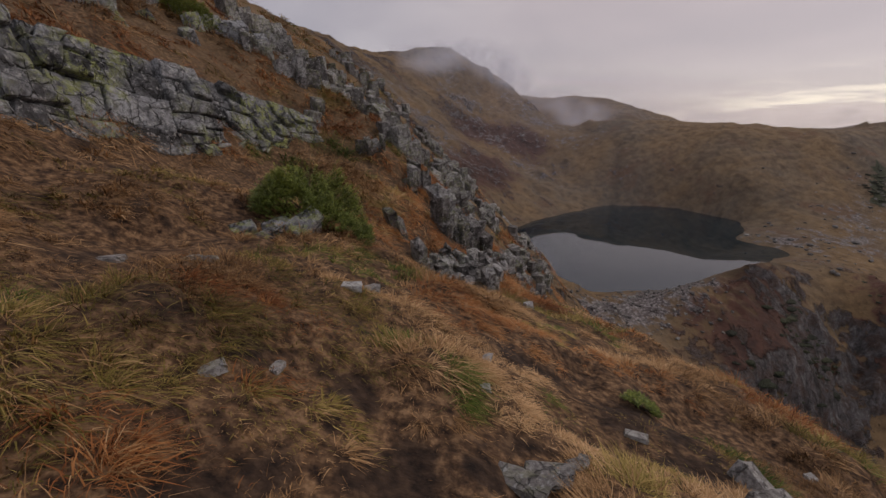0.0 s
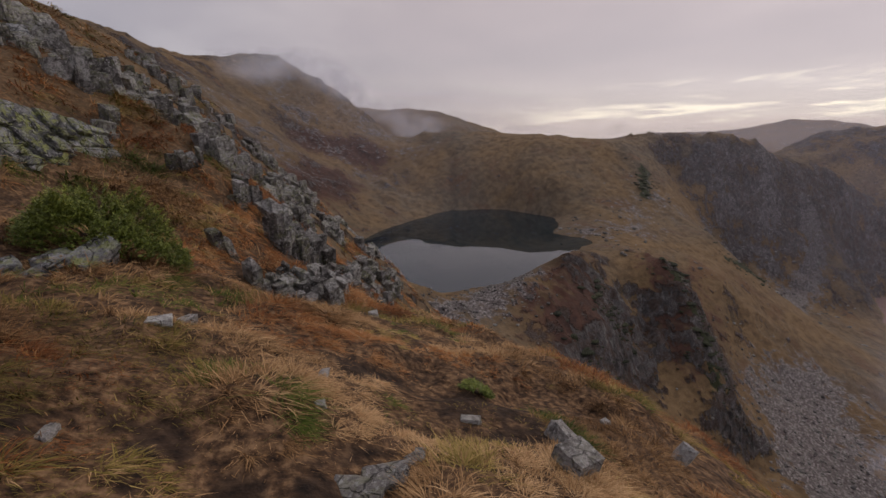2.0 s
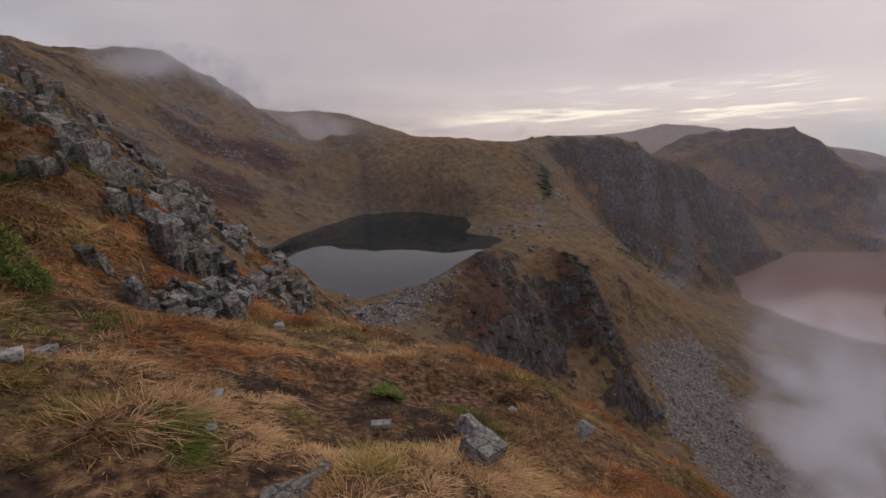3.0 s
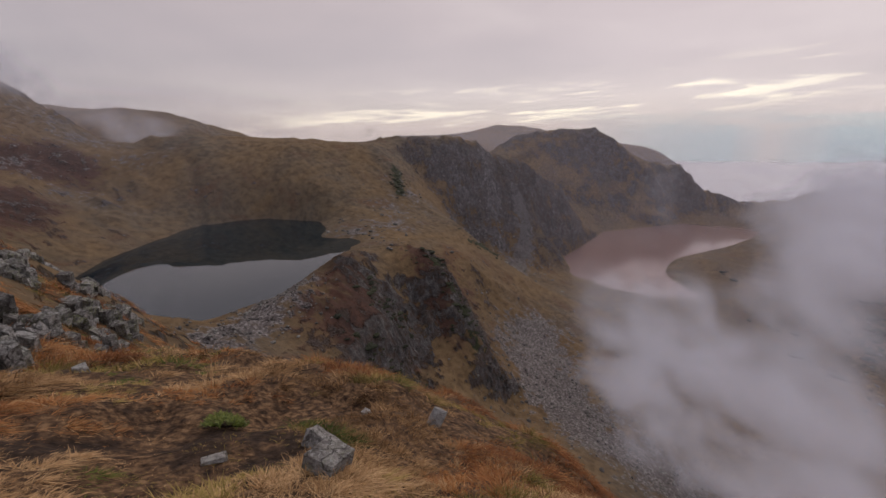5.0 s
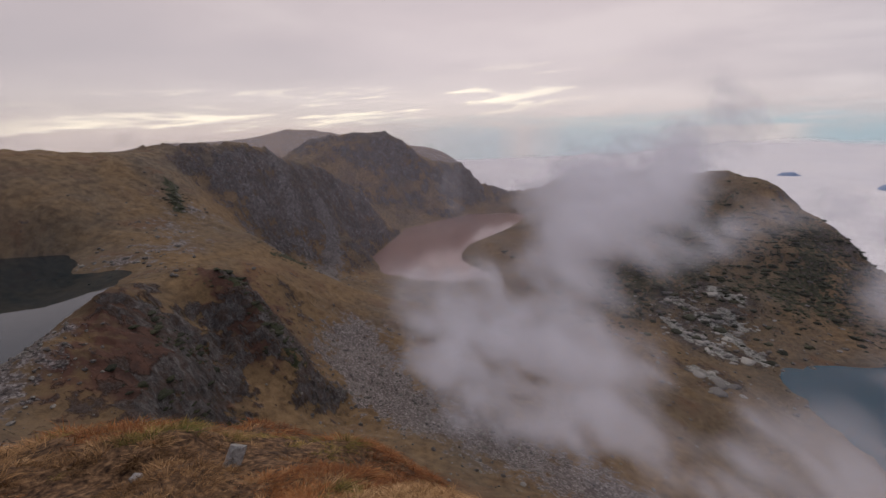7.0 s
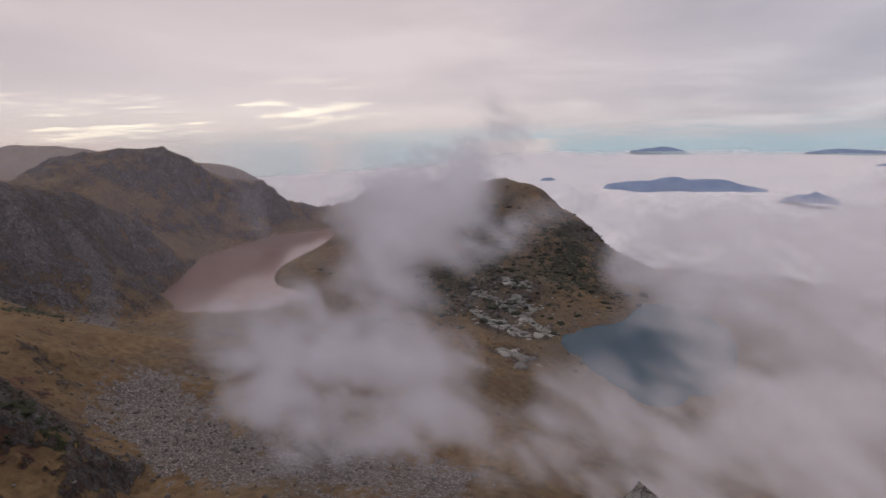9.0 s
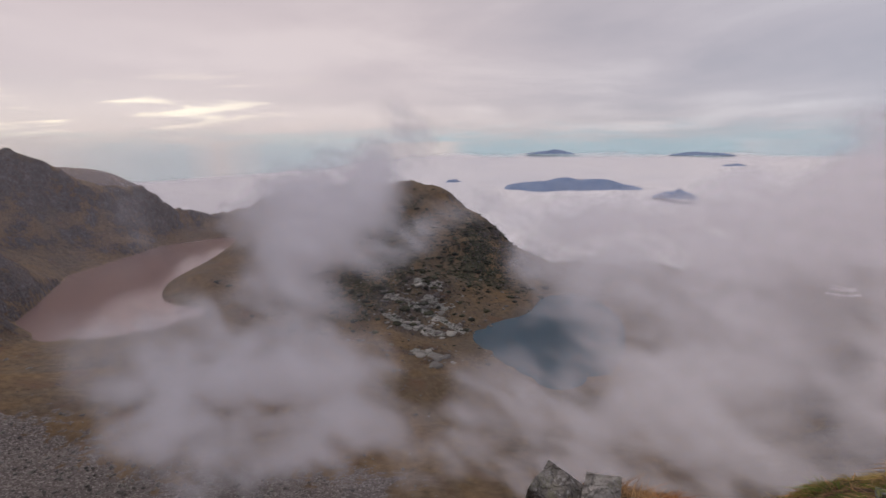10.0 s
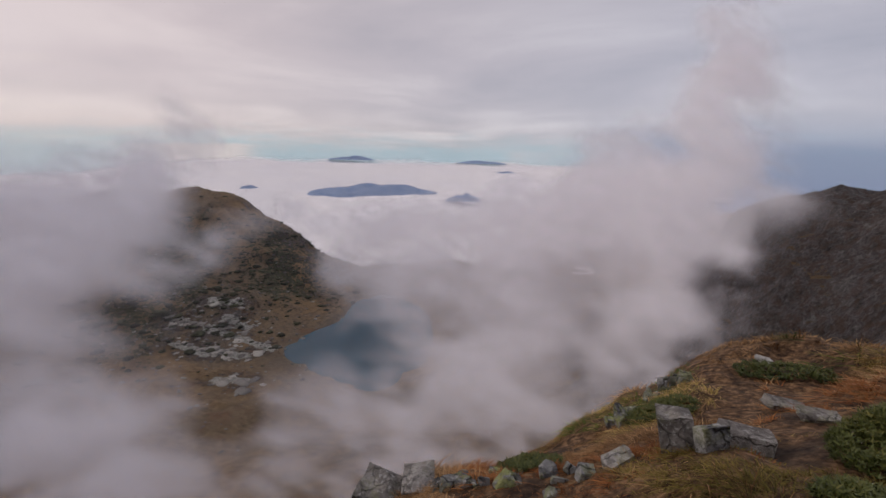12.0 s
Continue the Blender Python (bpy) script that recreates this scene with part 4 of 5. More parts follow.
BLOCKS = [hull_mesh("block", (0.5, 0.5, 0.5), 100 + i, CLIFF_ROCK, 14, 0.7, 0.35) for i in range(14)]
LUMPS = [hull_mesh("lump", (0.5, 0.5, 0.5), 200 + i, CLIFF_ROCK, 18, 0.35, 0.5) for i in range(14)]


RIB_BLOCKS = [hull_mesh("rib", (0.5, 0.5, 0.5), 400 + i, CRAG_ROCK, 3, 0.84, 0.22) for i in range(10)]


def piece(parent, name, me, m):
    ob = new(name, me)
    ob.parent = parent
    ob.matrix_basis = m
    return ob


def outcrop(name, label):
    return tagged(new(name), label, "rock")


def fracture(rng, quad, out, depth=0):
    """Splits a four-sided face along its joints into uneven blocks."""
    a, b, c, d = quad
    w, h = ((b - a).length + (c - d).length) / 2, ((d - a).length + (c - b).length) / 2
    if (w < 0.4 and h < 0.32) or (depth > 2 and w < 1.1 and h < 0.7 and rng.random() < 0.36):
        out.append(quad)
        return
    k, j = rng.uniform(0.34, 0.66), rng.uniform(-0.09, 0.09)
    if w > h * rng.uniform(1.0, 1.7):
        p, q = a.lerp(b, min(max(k + j, 0.2), 0.8)), d.lerp(c, min(max(k - j, 0.2), 0.8))
        fracture(rng, (a, p, q, d), out, depth + 1), fracture(rng, (p, b, c, q), out, depth + 1)
    else:
        p, q = a.lerp(d, min(max(k + j, 0.2), 0.8)), b.lerp(c, min(max(k - j, 0.2), 0.8))
        fracture(rng, (a, b, q, p), out, depth + 1), fracture(rng, (p, q, c, d), out, depth + 1)


def joint_block(rng, quad, depth):
    """A prism on one face of the broken wall: u along it, v up it; front at y = 0."""
    mid = sum((Vector(p) for p in quad), Vector((0, 0))) / 4
    bm = bmesh.new()
    front, back = [], []
    lift = rng.gauss(0, 0.05)
    for i, p in enumerate(quad):
        q = mid + (p - mid) * rng.uniform(0.955, 0.99)
        e = mid + (quad[(i + 1) % 4] - mid) * 0.97
        for f in (0.0, rng.uniform(0.35, 0.65)):
            r = q.lerp(e, f)
            if f:
                r = mid + (r - mid) * rng.uniform(0.97, 1.04)
            front.append(bm.verts.new((r.x - mid.x, lift + rng.gauss(0, 0.022), r.y - mid.y)))
            back.append(bm.verts.new((r.x - mid.x, depth, r.y - mid.y)))
    n = len(front)
    hub = bm.verts.new((rng.uniform(-0.03, 0.03), lift - rng.uniform(0.0, 0.05), rng.uniform(-0.03, 0.03)))
    for i in range(n):
        bm.faces.new((front[i], front[(i + 1) % n], hub))
        bm.faces.new((front[(i + 1) % n], front[i], back[i], back[(i + 1) % n]))
    bm.faces.new(back[::-1])
    bmesh.ops.recalc_face_normals(bm, faces=bm.faces[:])
    rim = [e for e in bm.edges if e.verts[0] in front and e.verts[1] in front]
    bmesh.ops.bevel(bm, geom=rim, offset=0.016, segments=1, affect="EDGES", profile=0.5)
    chip(bm, 0.016, rng.randrange(99), 1)
    me = bpy.data.meshes.new("block")
    bm.to_mesh(me)
    bm.free()
    me.materials.append(CLIFF_ROCK)
    return me, mid


def jointed_wall():
    """The broken rock wall above the lookout: bedrock split by slanting joints, leaning back."""
    rng = random.Random(8)
    top = outcrop("rock_wall", "grey jointed rock wall with yellow-green lichen and grass ledges")
    foot = [Vector((-5.0, 3.6)), Vector((-5.0, 6.0)), Vector((-4.2, 8.3)), Vector((-2.9, 10.6))]
    zs = [2.0, 1.62, 1.2, 0.95]
    tall = [1.35, 1.4, 1.35, 0.7]
    for i in range(3):
        a, b = foot[i], foot[i + 1]
        d = (b - a).normalized()
        n = Vector((d.y, -d.x))
        span = (b - a).length
        slant = (zs[i + 1] - zs[i])
        sk = rng.uniform(-0.15, 0.15)
        quad = (Vector((0, -0.35)), Vector((span, slant - 0.35)), Vector((span + sk, slant + tall[i + 1])), Vector((sk, tall[i])))
        out = []
        fracture(rng, quad, out)
        for q in out:
            mid_v = sum(p.y for p in q) / 4
            if mid_v > tall[i] * 0.72 and rng.random() < 0.22:
                continue
            me, mid = joint_block(rng, q, 0.8)
            back = 0.42 * (mid.y + 0.35)
            base = a + d * mid.x - n * back
            m = pose(base.x, base.y, zs[i] + mid.y * 0.94, -22, 0, math.degrees(math.atan2(d.y, d.x)))
            piece(top, "block", me, m)
    return top


def rubble(name, label, line, count, width, sizes, seed, tall=1.0, sink=0.5):
    """Rock ribs and boulders along a line in plan."""
    rng = random.Random(seed)
    top = outcrop(name, label)
    for _ in range(count):
        i = rng.randrange(len(line) - 1)
        a, b = Vector(line[i]), Vector(line[i + 1])
        p = a + (b - a) * rng.random() + Vector((rng.gauss(0, width), rng.gauss(0, width)))
        s = rng.uniform(*sizes) * rng.choice((0.45, 0.6, 0.8, 1.0))
        sx, sy, sz = s * rng.uniform(0.5, 1.3), s * rng.uniform(0.4, 0.9), s * rng.uniform(0.6, 1.2) * tall
        m = pose(p.x, p.y, height_at(p.x, p.y) + sz * (0.5 - sink), 8 + rng.gauss(0, 7), -10 + rng.gauss(0, 8), 40 + rng.gauss(0, 12)) @ Matrix.Diagonal((sx, sy, sz, 1))
        piece(top, "boulder", rng.choice(BLOCKS if rng.random() < 0.75 else LUMPS), m)
    return top


jointed_wall()


def rib_crag(label, line, clusters, spread_, sizes, seed, tall=1.7):
    """A crag of upright joint blocks: clusters that share one set of joints, with grass gaps between them."""
    rng = random.Random(seed)
    top = outcrop("crag", label)
    for _ in range(clusters):
        i = rng.randrange(len(line) - 1)
        a, b = Vector(line[i]), Vector(line[i + 1])
        c = a + (b - a) * rng.random() + Vector((rng.gauss(0, spread_), rng.gauss(0, spread_)))
        size = rng.uniform(*sizes)
        turn, dip, lean = 38 + rng.gauss(0, 9), 10 + rng.gauss(0, 5), -9 + rng.gauss(0, 5)
        across, deep = Vector((math.cos(radians(turn)), math.sin(radians(turn)))), Vector((-math.sin(radians(turn)), math.cos(radians(turn))))
        at = -0.5 * size
        for _ in range(rng.randint(2, 5)):
            w = size * rng.uniform(0.22, 0.5)
            p = c + across * (at + w / 2) + deep * rng.gauss(0, 0.14 * size)
            d, h = size * rng.uniform(0.35, 0.7), size * tall * rng.uniform(0.35, 1.0)
            z = height_at(p.x, p.y)
            piece(top, "rib", rng.choice(RIB_BLOCKS), pose(p.x, p.y, z + h * 0.16, dip + rng.gauss(0, 2), lean + rng.gauss(0, 3), turn + rng.gauss(0, 4)) @ Matrix.Diagonal((w * 1.06, d, h, 1)))
            if rng.random() < 0.45:
                q = p - deep * d * 0.45
                piece(top, "rib", rng.choice(RIB_BLOCKS), pose(q.x, q.y, height_at(q.x, q.y) + h * 0.02, dip + rng.gauss(0, 5), lean + rng.gauss(0, 6), turn + rng.gauss(0, 10)) @ Matrix.Diagonal((w * 0.8, d * 0.5, h * 0.5, 1)))
            at += w
    return top


RIBS, SKYLINE = "broken grey rock ribs standing out of rust-red grass", "dark broken rocks along the skyline of the slope"
rib_crag(RIBS, [(-1.2, 8.2), (-0.5, 7.5), (0.2, 7.9), (0.9, 8.6), (1.6, 10.0)], 13, 0.35, (0.3, 0.55), 11, 1.8)
rib_crag(RIBS, [(-1.6, 10.2), (-0.6, 10.4), (0.3, 11.8), (1.8, 14.0)], 15, 0.7, (0.35, 0.75), 12, 1.7)
rib_crag(RIBS, [(-4.9, 13.5), (-3.6, 13.5), (-2.4, 14.2), (-1, 17)], 16, 1.1, (0.5, 1.1), 13, 1.2)
rib_crag(RIBS, [(-1, 17), (0.5, 19), (2.0, 17), (3, 20)], 14, 1.3, (0.45, 1.0), 20, 1.5)
rib_crag(RIBS, [(-5.2, 15), (-4.4, 20), (-4.2, 26), (-5.5, 32)], 26, 1.7, (0.5, 1.25), 21, 1.1)
rib_crag(SKYLINE, [(-10, 30), (-6, 37), (-3, 37.5), (-0.9, 35), (1.8, 33.5), (4.9, 32), (7.2, 31)], 26, 1.8, (0.6, 1.5), 14, 1.0)
rib_crag(RIBS, [(-2, 24), (0.5, 26), (2.2, 22), (4, 24), (6, 27)], 17, 1.7, (0.5, 1.3), 15, 1.3)
rubble("rock_ledge", "low lichened rock ledge among tussocks", [(-2.5, 4.6), (-2.1, 4.8), (-1.75, 4.9)], 8, 0.10, (0.25, 0.45), 16, 0.6, 0.55)
rubble("rock_wall", "grey jointed rock wall with yellow-green lichen and grass ledges", [(-8.5, 6.5), (-8.3, 9), (-7.6, 11.5), (-6.6, 14)], 34, 0.6, (0.5, 1.2), 17)


def stone(name, me, x, y, size, turn, label, group="", tilt=(0, 0), sink=0.3, z=None):
    zz = height_at(x, y) + size[2] * (0.5 - sink) if z is None else z
    ob = new(name, me)
    ob.matrix_basis = pose(x, y, zz, tilt[0], tilt[1], turn) @ Matrix.Diagonal((*size, 1))
    return tagged(ob, label, "stone", group)


EDGE = [hull_mesh("edge_block", (0.5, 0.5, 0.5), 360 + i, STONE, 3, 0.88) for i in range(2)]
FLAT = [hull_mesh("flat_stone", (0.5, 0.5, 0.5), 300 + i, STONE, 7, 0.7) for i in range(6)]
WHITE = [hull_mesh("white_stone", (0.5, 0.5, 0.5), 330 + i, PALE_STONE, 6, 0.55) for i in range(4)]
LOOSE = "stones in the turf"
stone("stone", FLAT[0], 0.13, 1.68, (0.30, 0.13, 0.07), -38, "flat grey slab lying on trodden grass", LOOSE, (6, -8), 0.15)
stone("stone", FLAT[1], 0.28, 1.76, (0.24, 0.15, 0.06), -12, "flat grey slab lying on trodden grass", LOOSE, (9, -4), -0.2)
stone("stone", FLAT[2], 0.48, 1.96, (0.12, 0.08, 0.04), 20, "flat grey slab lying on trodden grass", LOOSE)
stone("stone", FLAT[3], -1.14, 0.92, (0.26, 0.12, 0.05), 10, "flat pale slab half sunk in grass", LOOSE, (4, 10))
stone("stone", WHITE[0], 1.05, 6.1, (0.16, 0.12, 0.14), 30, "small white stone on rust-coloured grass", LOOSE)
stone("stone", WHITE[1], -0.96, 3.29, (0.17, 0.10, 0.08), 5, "small pale stone between tussocks", LOOSE)
stone("stone", WHITE[2], -0.86, 3.55, (0.14, 0.11, 0.10), 50, "small pale stone between tussocks", LOOSE)
stone("stone", WHITE[3], 0.08, 2.85, (0.10, 0.08, 0.07), 70, "small pale stone between tussocks", LOOSE)
stone("stone", WHITE[0], 0.02, 2.34, (0.07, 0.06, 0.05), 12, "small pale stone between tussocks", LOOSE)
stone("stone", FLAT[4], 1.14, 2.65, (0.17, 0.09, 0.06), -25, "flat grey stone in straw grass", LOOSE)
stone("stone", FLAT[5], 0.52, 1.98, (0.10, 0.07, 0.05), 60, "flat grey stone in straw grass", LOOSE)
stone("stone", WHITE[1], 2.58, 2.74, (0.09, 0.07, 0.07), 15, "small white stone near the brow", LOOSE)
stone("stone", WHITE[2], 3.35, 2.5, (0.16, 0.12, 0.30), -30, "upright white quartz stone on the brow", LOOSE, (0, 25), 0.2)
stone("stone", FLAT[0], 1.77, 2.35, (0.14, 0.30, 0.26), 25, "leaning grey stone beside long grass", LOOSE, (25, 20), 0.5)
stone("stone", EDGE[1], 1.50, 1.84, (0.26, 0.22, 0.26), 15, "cracked grey stone standing in straw grass", LOOSE, (8, 12), 0.45)
stone("stone", FLAT[1], -1.25, 1.75, (0.13, 0.09, 0.04), 45, "flat grey chip on bare soil", LOOSE)
stone("stone", FLAT[2], -1.05, 1.95, (0.10, 0.06, 0.04), 80, "flat grey chip on bare soil", LOOSE)
stone("stone", FLAT[3], -1.9, 2.9, (0.24, 0.12, 0.05), -10, "flat pale stone on a bare ledge", LOOSE)
stone("stone", FLAT[4], -2.6, 3.0, (0.18, 0.14, 0.05), 15, "flat pale stone on a bare ledge", LOOSE)
stone("stone", EDGE[0], 2.36, -2.20, (0.34, 0.36, 0.8), 30, "tall grey block split from its neighbour on the edge", "edge blocks", (0, -10), 0.1, -1.09)
stone("stone", EDGE[1], 2.10, -2.46, (0.26, 0.34, 0.8), 42, "grey lichened block with a flat dark top on the edge", "edge blocks", (0, 2), 0.1, -1.04)
stone("stone", EDGE[0], 0.53, -3.25, (0.22, 0.26, 0.60), 20, "upright grey slab standing in the turf of the knoll", LOOSE, (10, 12), 0.62)
stone("stone", FLAT[4], 0.22, -3.4, (0.34, 0.22, 0.20), 15, "jagged grey stone in rust-coloured grass", LOOSE, (8, 0), 0.3)
stone("stone", FLAT[5], 0.0, -4.9, (0.36, 0.22, 0.08), 25, "flat pale stone on bare earth", LOOSE, (0, -6), 0.1)
stone("stone", FLAT[0], -0.16, -4.3, (0.28, 0.16, 0.06), 10, "flat pale stone beside juniper", LOOSE, (0, 5), 0.1)
stone("stone", WHITE[3], 0.25, -6.6, (0.2, 0.12, 0.08), 10, "small pale stone on the far edge of the knoll", LOOSE)
rubble("rock_edge", "dark splintered rocks along the brow of the knoll", [(1.35, -4.7), (1.25, -5.4), (1.0, -6.2)], 14, 0.08, (0.12, 0.3), 18)
rubble("rock_edge", "broken stones under the brow grass", [(1.95, -2.5), (1.6, -2.65), (1.1, -2.75), (0.8, -2.85)], 22, 0.10, (0.08, 0.24), 19)
stone("stone", BLOCKS[5], 0.36, -3.15, (0.16, 0.14, 0.22), 50, "small jagged grey stone beside the upright slab", LOOSE, (8, 10), 0.3)
stone("stone", FLAT[2], 0.82, -2.95, (0.22, 0.12, 0.10), 60, "grey stone half sunk in straw grass", LOOSE, (0, 20), 0.3)



# ---- turf: tussock grass, blade by blade ----
def blade_material():
    m, nt, bsdf = material("tussock_grass")
    tone = attribute(nt, "tone")
    kind = attribute(nt, "sort")
    rnd = nt.nodes.new("ShaderNodeNewGeometry").outputs["Random Per Island"]
    f = math_node(nt, "ADD", math_node(nt, "MULTIPLY", rnd, 0.42), math_node(nt, "MULTIPLY", tone, 0.58))
    straw = ramp(nt, f, [(0.0, (0.040, 0.020, 0.010)), (0.3, (0.165, 0.088, 0.037)), (0.6, (0.42, 0.245, 0.110)), (1.0, (0.76, 0.51, 0.27))])
    rust = ramp(nt, f, [(0.0, (0.070, 0.022, 0.009)), (0.5, (0.30, 0.112, 0.036)), (1.0, (0.60, 0.30, 0.11))])
    olive = ramp(nt, f, [(0.0, (0.034, 0.028, 0.008)), (0.5, (0.20, 0.155, 0.036)), (1.0, (0.56, 0.40, 0.14))])
    green = ramp(nt, f, [(0.0, (0.022, 0.036, 0.008)), (0.5, (0.080, 0.115, 0.018)), (1.0, (0.20, 0.22, 0.045))])
    col = mix_rgb(nt, ramp(nt, kind, [(0.20, 0.0), (0.30, 1.0)]), straw, rust)
    col = mix_rgb(nt, ramp(nt, kind, [(0.45, 0.0), (0.55, 1.0)]), col, olive)
    col = mix_rgb(nt, ramp(nt, kind, [(0.70, 0.0), (0.80, 1.0)]), col, green)
    link(nt, col, bsdf.inputs["Base Color"])
    bsdf.inputs["Roughness"].default_value = 0.7
    bsdf.inputs["Specular IOR Level"].default_value = 0.15
    return m


BLADE = blade_material()


def blades(rng, root, heading, length, width, rise, droop, segments, slope=None):
    """Tapered bent strips. root n x 3, heading n (radians in plan), rise: first slope upward, droop: fall over the length."""
    n = len(root)
    u = np.linspace(0, 1, segments + 1)[None, :]
    out = length[:, None] * (u * np.cos(rise)[:, None] + 0.15 * u * u)
    up = length[:, None] * (u * np.sin(rise)[:, None] - droop[:, None] * u * u)
    cx, cy = np.sin(heading)[:, None], np.cos(heading)[:, None]
    if slope is not None:
        up = up + out * (slope[:, :1] * cx + slope[:, 1:] * cy)
    px, py, pz = root[:, :1] + out * cx, root[:, 1:2] + out * cy, root[:, 2:] + up
    w = width[:, None] * (1 - u ** 1.5) * 0.5
    tw = rng.uniform(-0.5, 0.5, n)[:, None]
    sx, sy = np.cos(heading)[:, None] * w, -np.sin(heading)[:, None] * w
    left = np.stack([px - sx, py - sy, pz - w * tw], -1)[:, :segments]
    right = np.stack([px + sx, py + sy, pz + w * tw], -1)[:, :segments]
    tip = np.stack([px[:, -1], py[:, -1], pz[:, -1]], -1)[:, None]
    verts = np.concatenate([left, right, tip], 1)
    k = 2 * segments + 1
    tris = []
    for i in range(segments - 1):
        tris += [(i, segments + i, segments + i + 1), (i, segments + i + 1, i + 1)]
    tris.append((segments - 1, 2 * segments - 1, 2 * segments))
    faces = (np.array(tris)[None] + (np.arange(n) * k)[:, None, None]).reshape(-1, 3)
    return verts.reshape(-1, 3), faces, k


def scatter(rng, r0, r1, density, a0, a1):
    area = (r1 ** 2 - r0 ** 2) * radians(a1 - a0) / 2
    n = int(area * density)
    r = np.sqrt(rng.uniform(r0 ** 2, r1 ** 2, n))
    a = np.radians(rng.uniform(a0, a1, n))
    return r * np.sin(a), r * np.cos(a)


def turf_sort(x, y):
    """Which grass grows where: 0 straw, 0.37 rust, 0.62 olive, 0.9 green."""
    a, b = fractal(x, y, 1.3, 3, 81), fractal(x, y, 0.9, 3, 91)
    sort = np.zeros_like(x)
    rusty = a + 0.11 * np.clip(np.hypot(x, y) - 2.8, 0, 5) - 0.10 * np.clip(-x - 1, 0, 3)
    sort = np.where(rusty > 0.42, 0.37, sort)
    sort = np.where((b > 0.34 - 0.30 * np.clip(-x - 0.2, 0, 1)) & (rusty < 0.7), 0.62, sort)
    sort = np.where((b > 0.30) & (a < -0.38), 0.9, sort)
    return sort


def trodden_at(x, y):
    """1 on the worn middle of the lookout, where the grass lies short and flat, 0 on the hummocks round it."""
    d = segment_distance(x, y, [(0.1, 0.6), (0.3, 2.2), (0.5, 3.6), (1.2, 5.2)])
    return np.clip(1.25 - d / 0.9 + 0.35 * fractal(x, y, 0.9, 2, 171), 0, 1)


def make_turf(name, label, r0, r1, density, per, length, segments, seed, thick=1.0, a0=-50, a1=190, comb_k=0.55, mound=0.0):
    """Tufts on the hummocks (mound > 0) or an even short sward (mound = 0)."""
    rng = np.random.default_rng(seed)
    x, y = scatter(rng, r0, r1, density, a0, a1)
    worn = trodden_at(x, y)
    if mound:
        keep = (tussock(x, y) > mound * rng.uniform(-0.95, 0.3, len(x))) & (bare(x, y) < 0.40)
    else:
        keep = bare(x, y) < rng.normal(0.46, 0.08, len(x))
    x, y, worn = x[keep], y[keep], worn[keep]
    n = len(x)
    size = np.clip(np.exp(rng.normal(0, 0.28, n)) * (1 + 0.45 * np.clip(fractal(x, y, 1.6, 2, 121), -0.7, 1.0)), 0.45, 1.3) * (1 - 0.30 * worn) * np.clip(0.85 + 0.5 * tussock(x, y), 0.6, 1.2)
    sort0 = turf_sort(x, y)
    gx = (land.smooth(x + 0.3, y) - land.smooth(x - 0.3, y)) / 0.6
    gy = (land.smooth(x, y + 0.3) - land.smooth(x, y - 0.3)) / 0.6
    # tufts hang off the sides of their hummock and down the slope
    tx = (tussock(x + 0.08, y) - tussock(x - 0.08, y)) * 0.9
    ty = (tussock(x, y + 0.08) - tussock(x, y - 0.08)) * 0.9
    fx, fy = -gx - tx, -gy - ty
    steep = np.hypot(gx, gy)
    rep = np.repeat(np.arange(n), per)
    m = len(rep)
    off_r, off_a = np.abs(rng.normal(0, 0.06, m)) * size[rep] * thick, rng.uniform(0, math.tau, m)
    bx, by = x[rep] + off_r * np.sin(off_a), y[rep] + off_r * np.cos(off_a)
    bz = land.height(bx, by) - 0.012
    comb = np.arctan2(fx, fy)[rep] + 0.9 * fractal(bx, by, 0.6, 2, 131) + rng.normal(0, 0.35, n)[rep]
    pull = comb_k + 0.45 * np.clip(steep[rep], 0, 1)
    hx = np.sin(off_a) * 0.45 + np.sin(comb) * pull + rng.normal(0, 0.38, m)
    hy = np.cos(off_a) * 0.45 + np.cos(comb) * pull + rng.normal(0, 0.38, m)
    heading = np.arctan2(hx, hy)
    length_b = length * size[rep] * rng.uniform(0.45, 1.2, m)
    dist = np.hypot(bx, by)
    width = np.maximum(0.0052, dist * 0.0015) * rng.uniform(0.6, 1.3, m)
    flat = np.where(rng.random(m) < 0.3, 0.55, 0.0) + 0.45 * worn[rep]
    rise = np.clip(rng.normal(1.05, 0.28, m) - flat - 0.25 * off_r / (0.1 * thick), 0.12, 1.45)
    droop = rng.uniform(0.35, 0.85, m) * np.clip(np.sin(rise), 0.1, 1)
    verts, faces, k = blades(rng, np.stack([bx, by, bz], -1), heading, length_b, width, rise, droop, segments, np.stack([gx, gy], -1)[rep] * 0.9)
    me = mesh_from(name, verts, faces, BLADE)
    tone = np.clip(rng.normal(0.44, 0.20, n)[rep] + 0.40 * fractal(bx, by, 1.4, 3, 141) + 0.30 * worn[rep] - 0.02 * np.clip(np.hypot(bx, by) - 3.0, 0, 2), 0, 1)
    mixed = np.where(rng.random(m) < 0.2, 0.0, sort0[rep])
    vertex_mask(me, "tone", np.repeat(tone, k))
    vertex_mask(me, "sort", np.repeat(mixed, k))
    return tagged(new(name, me), label, "grass", kind="stuff")


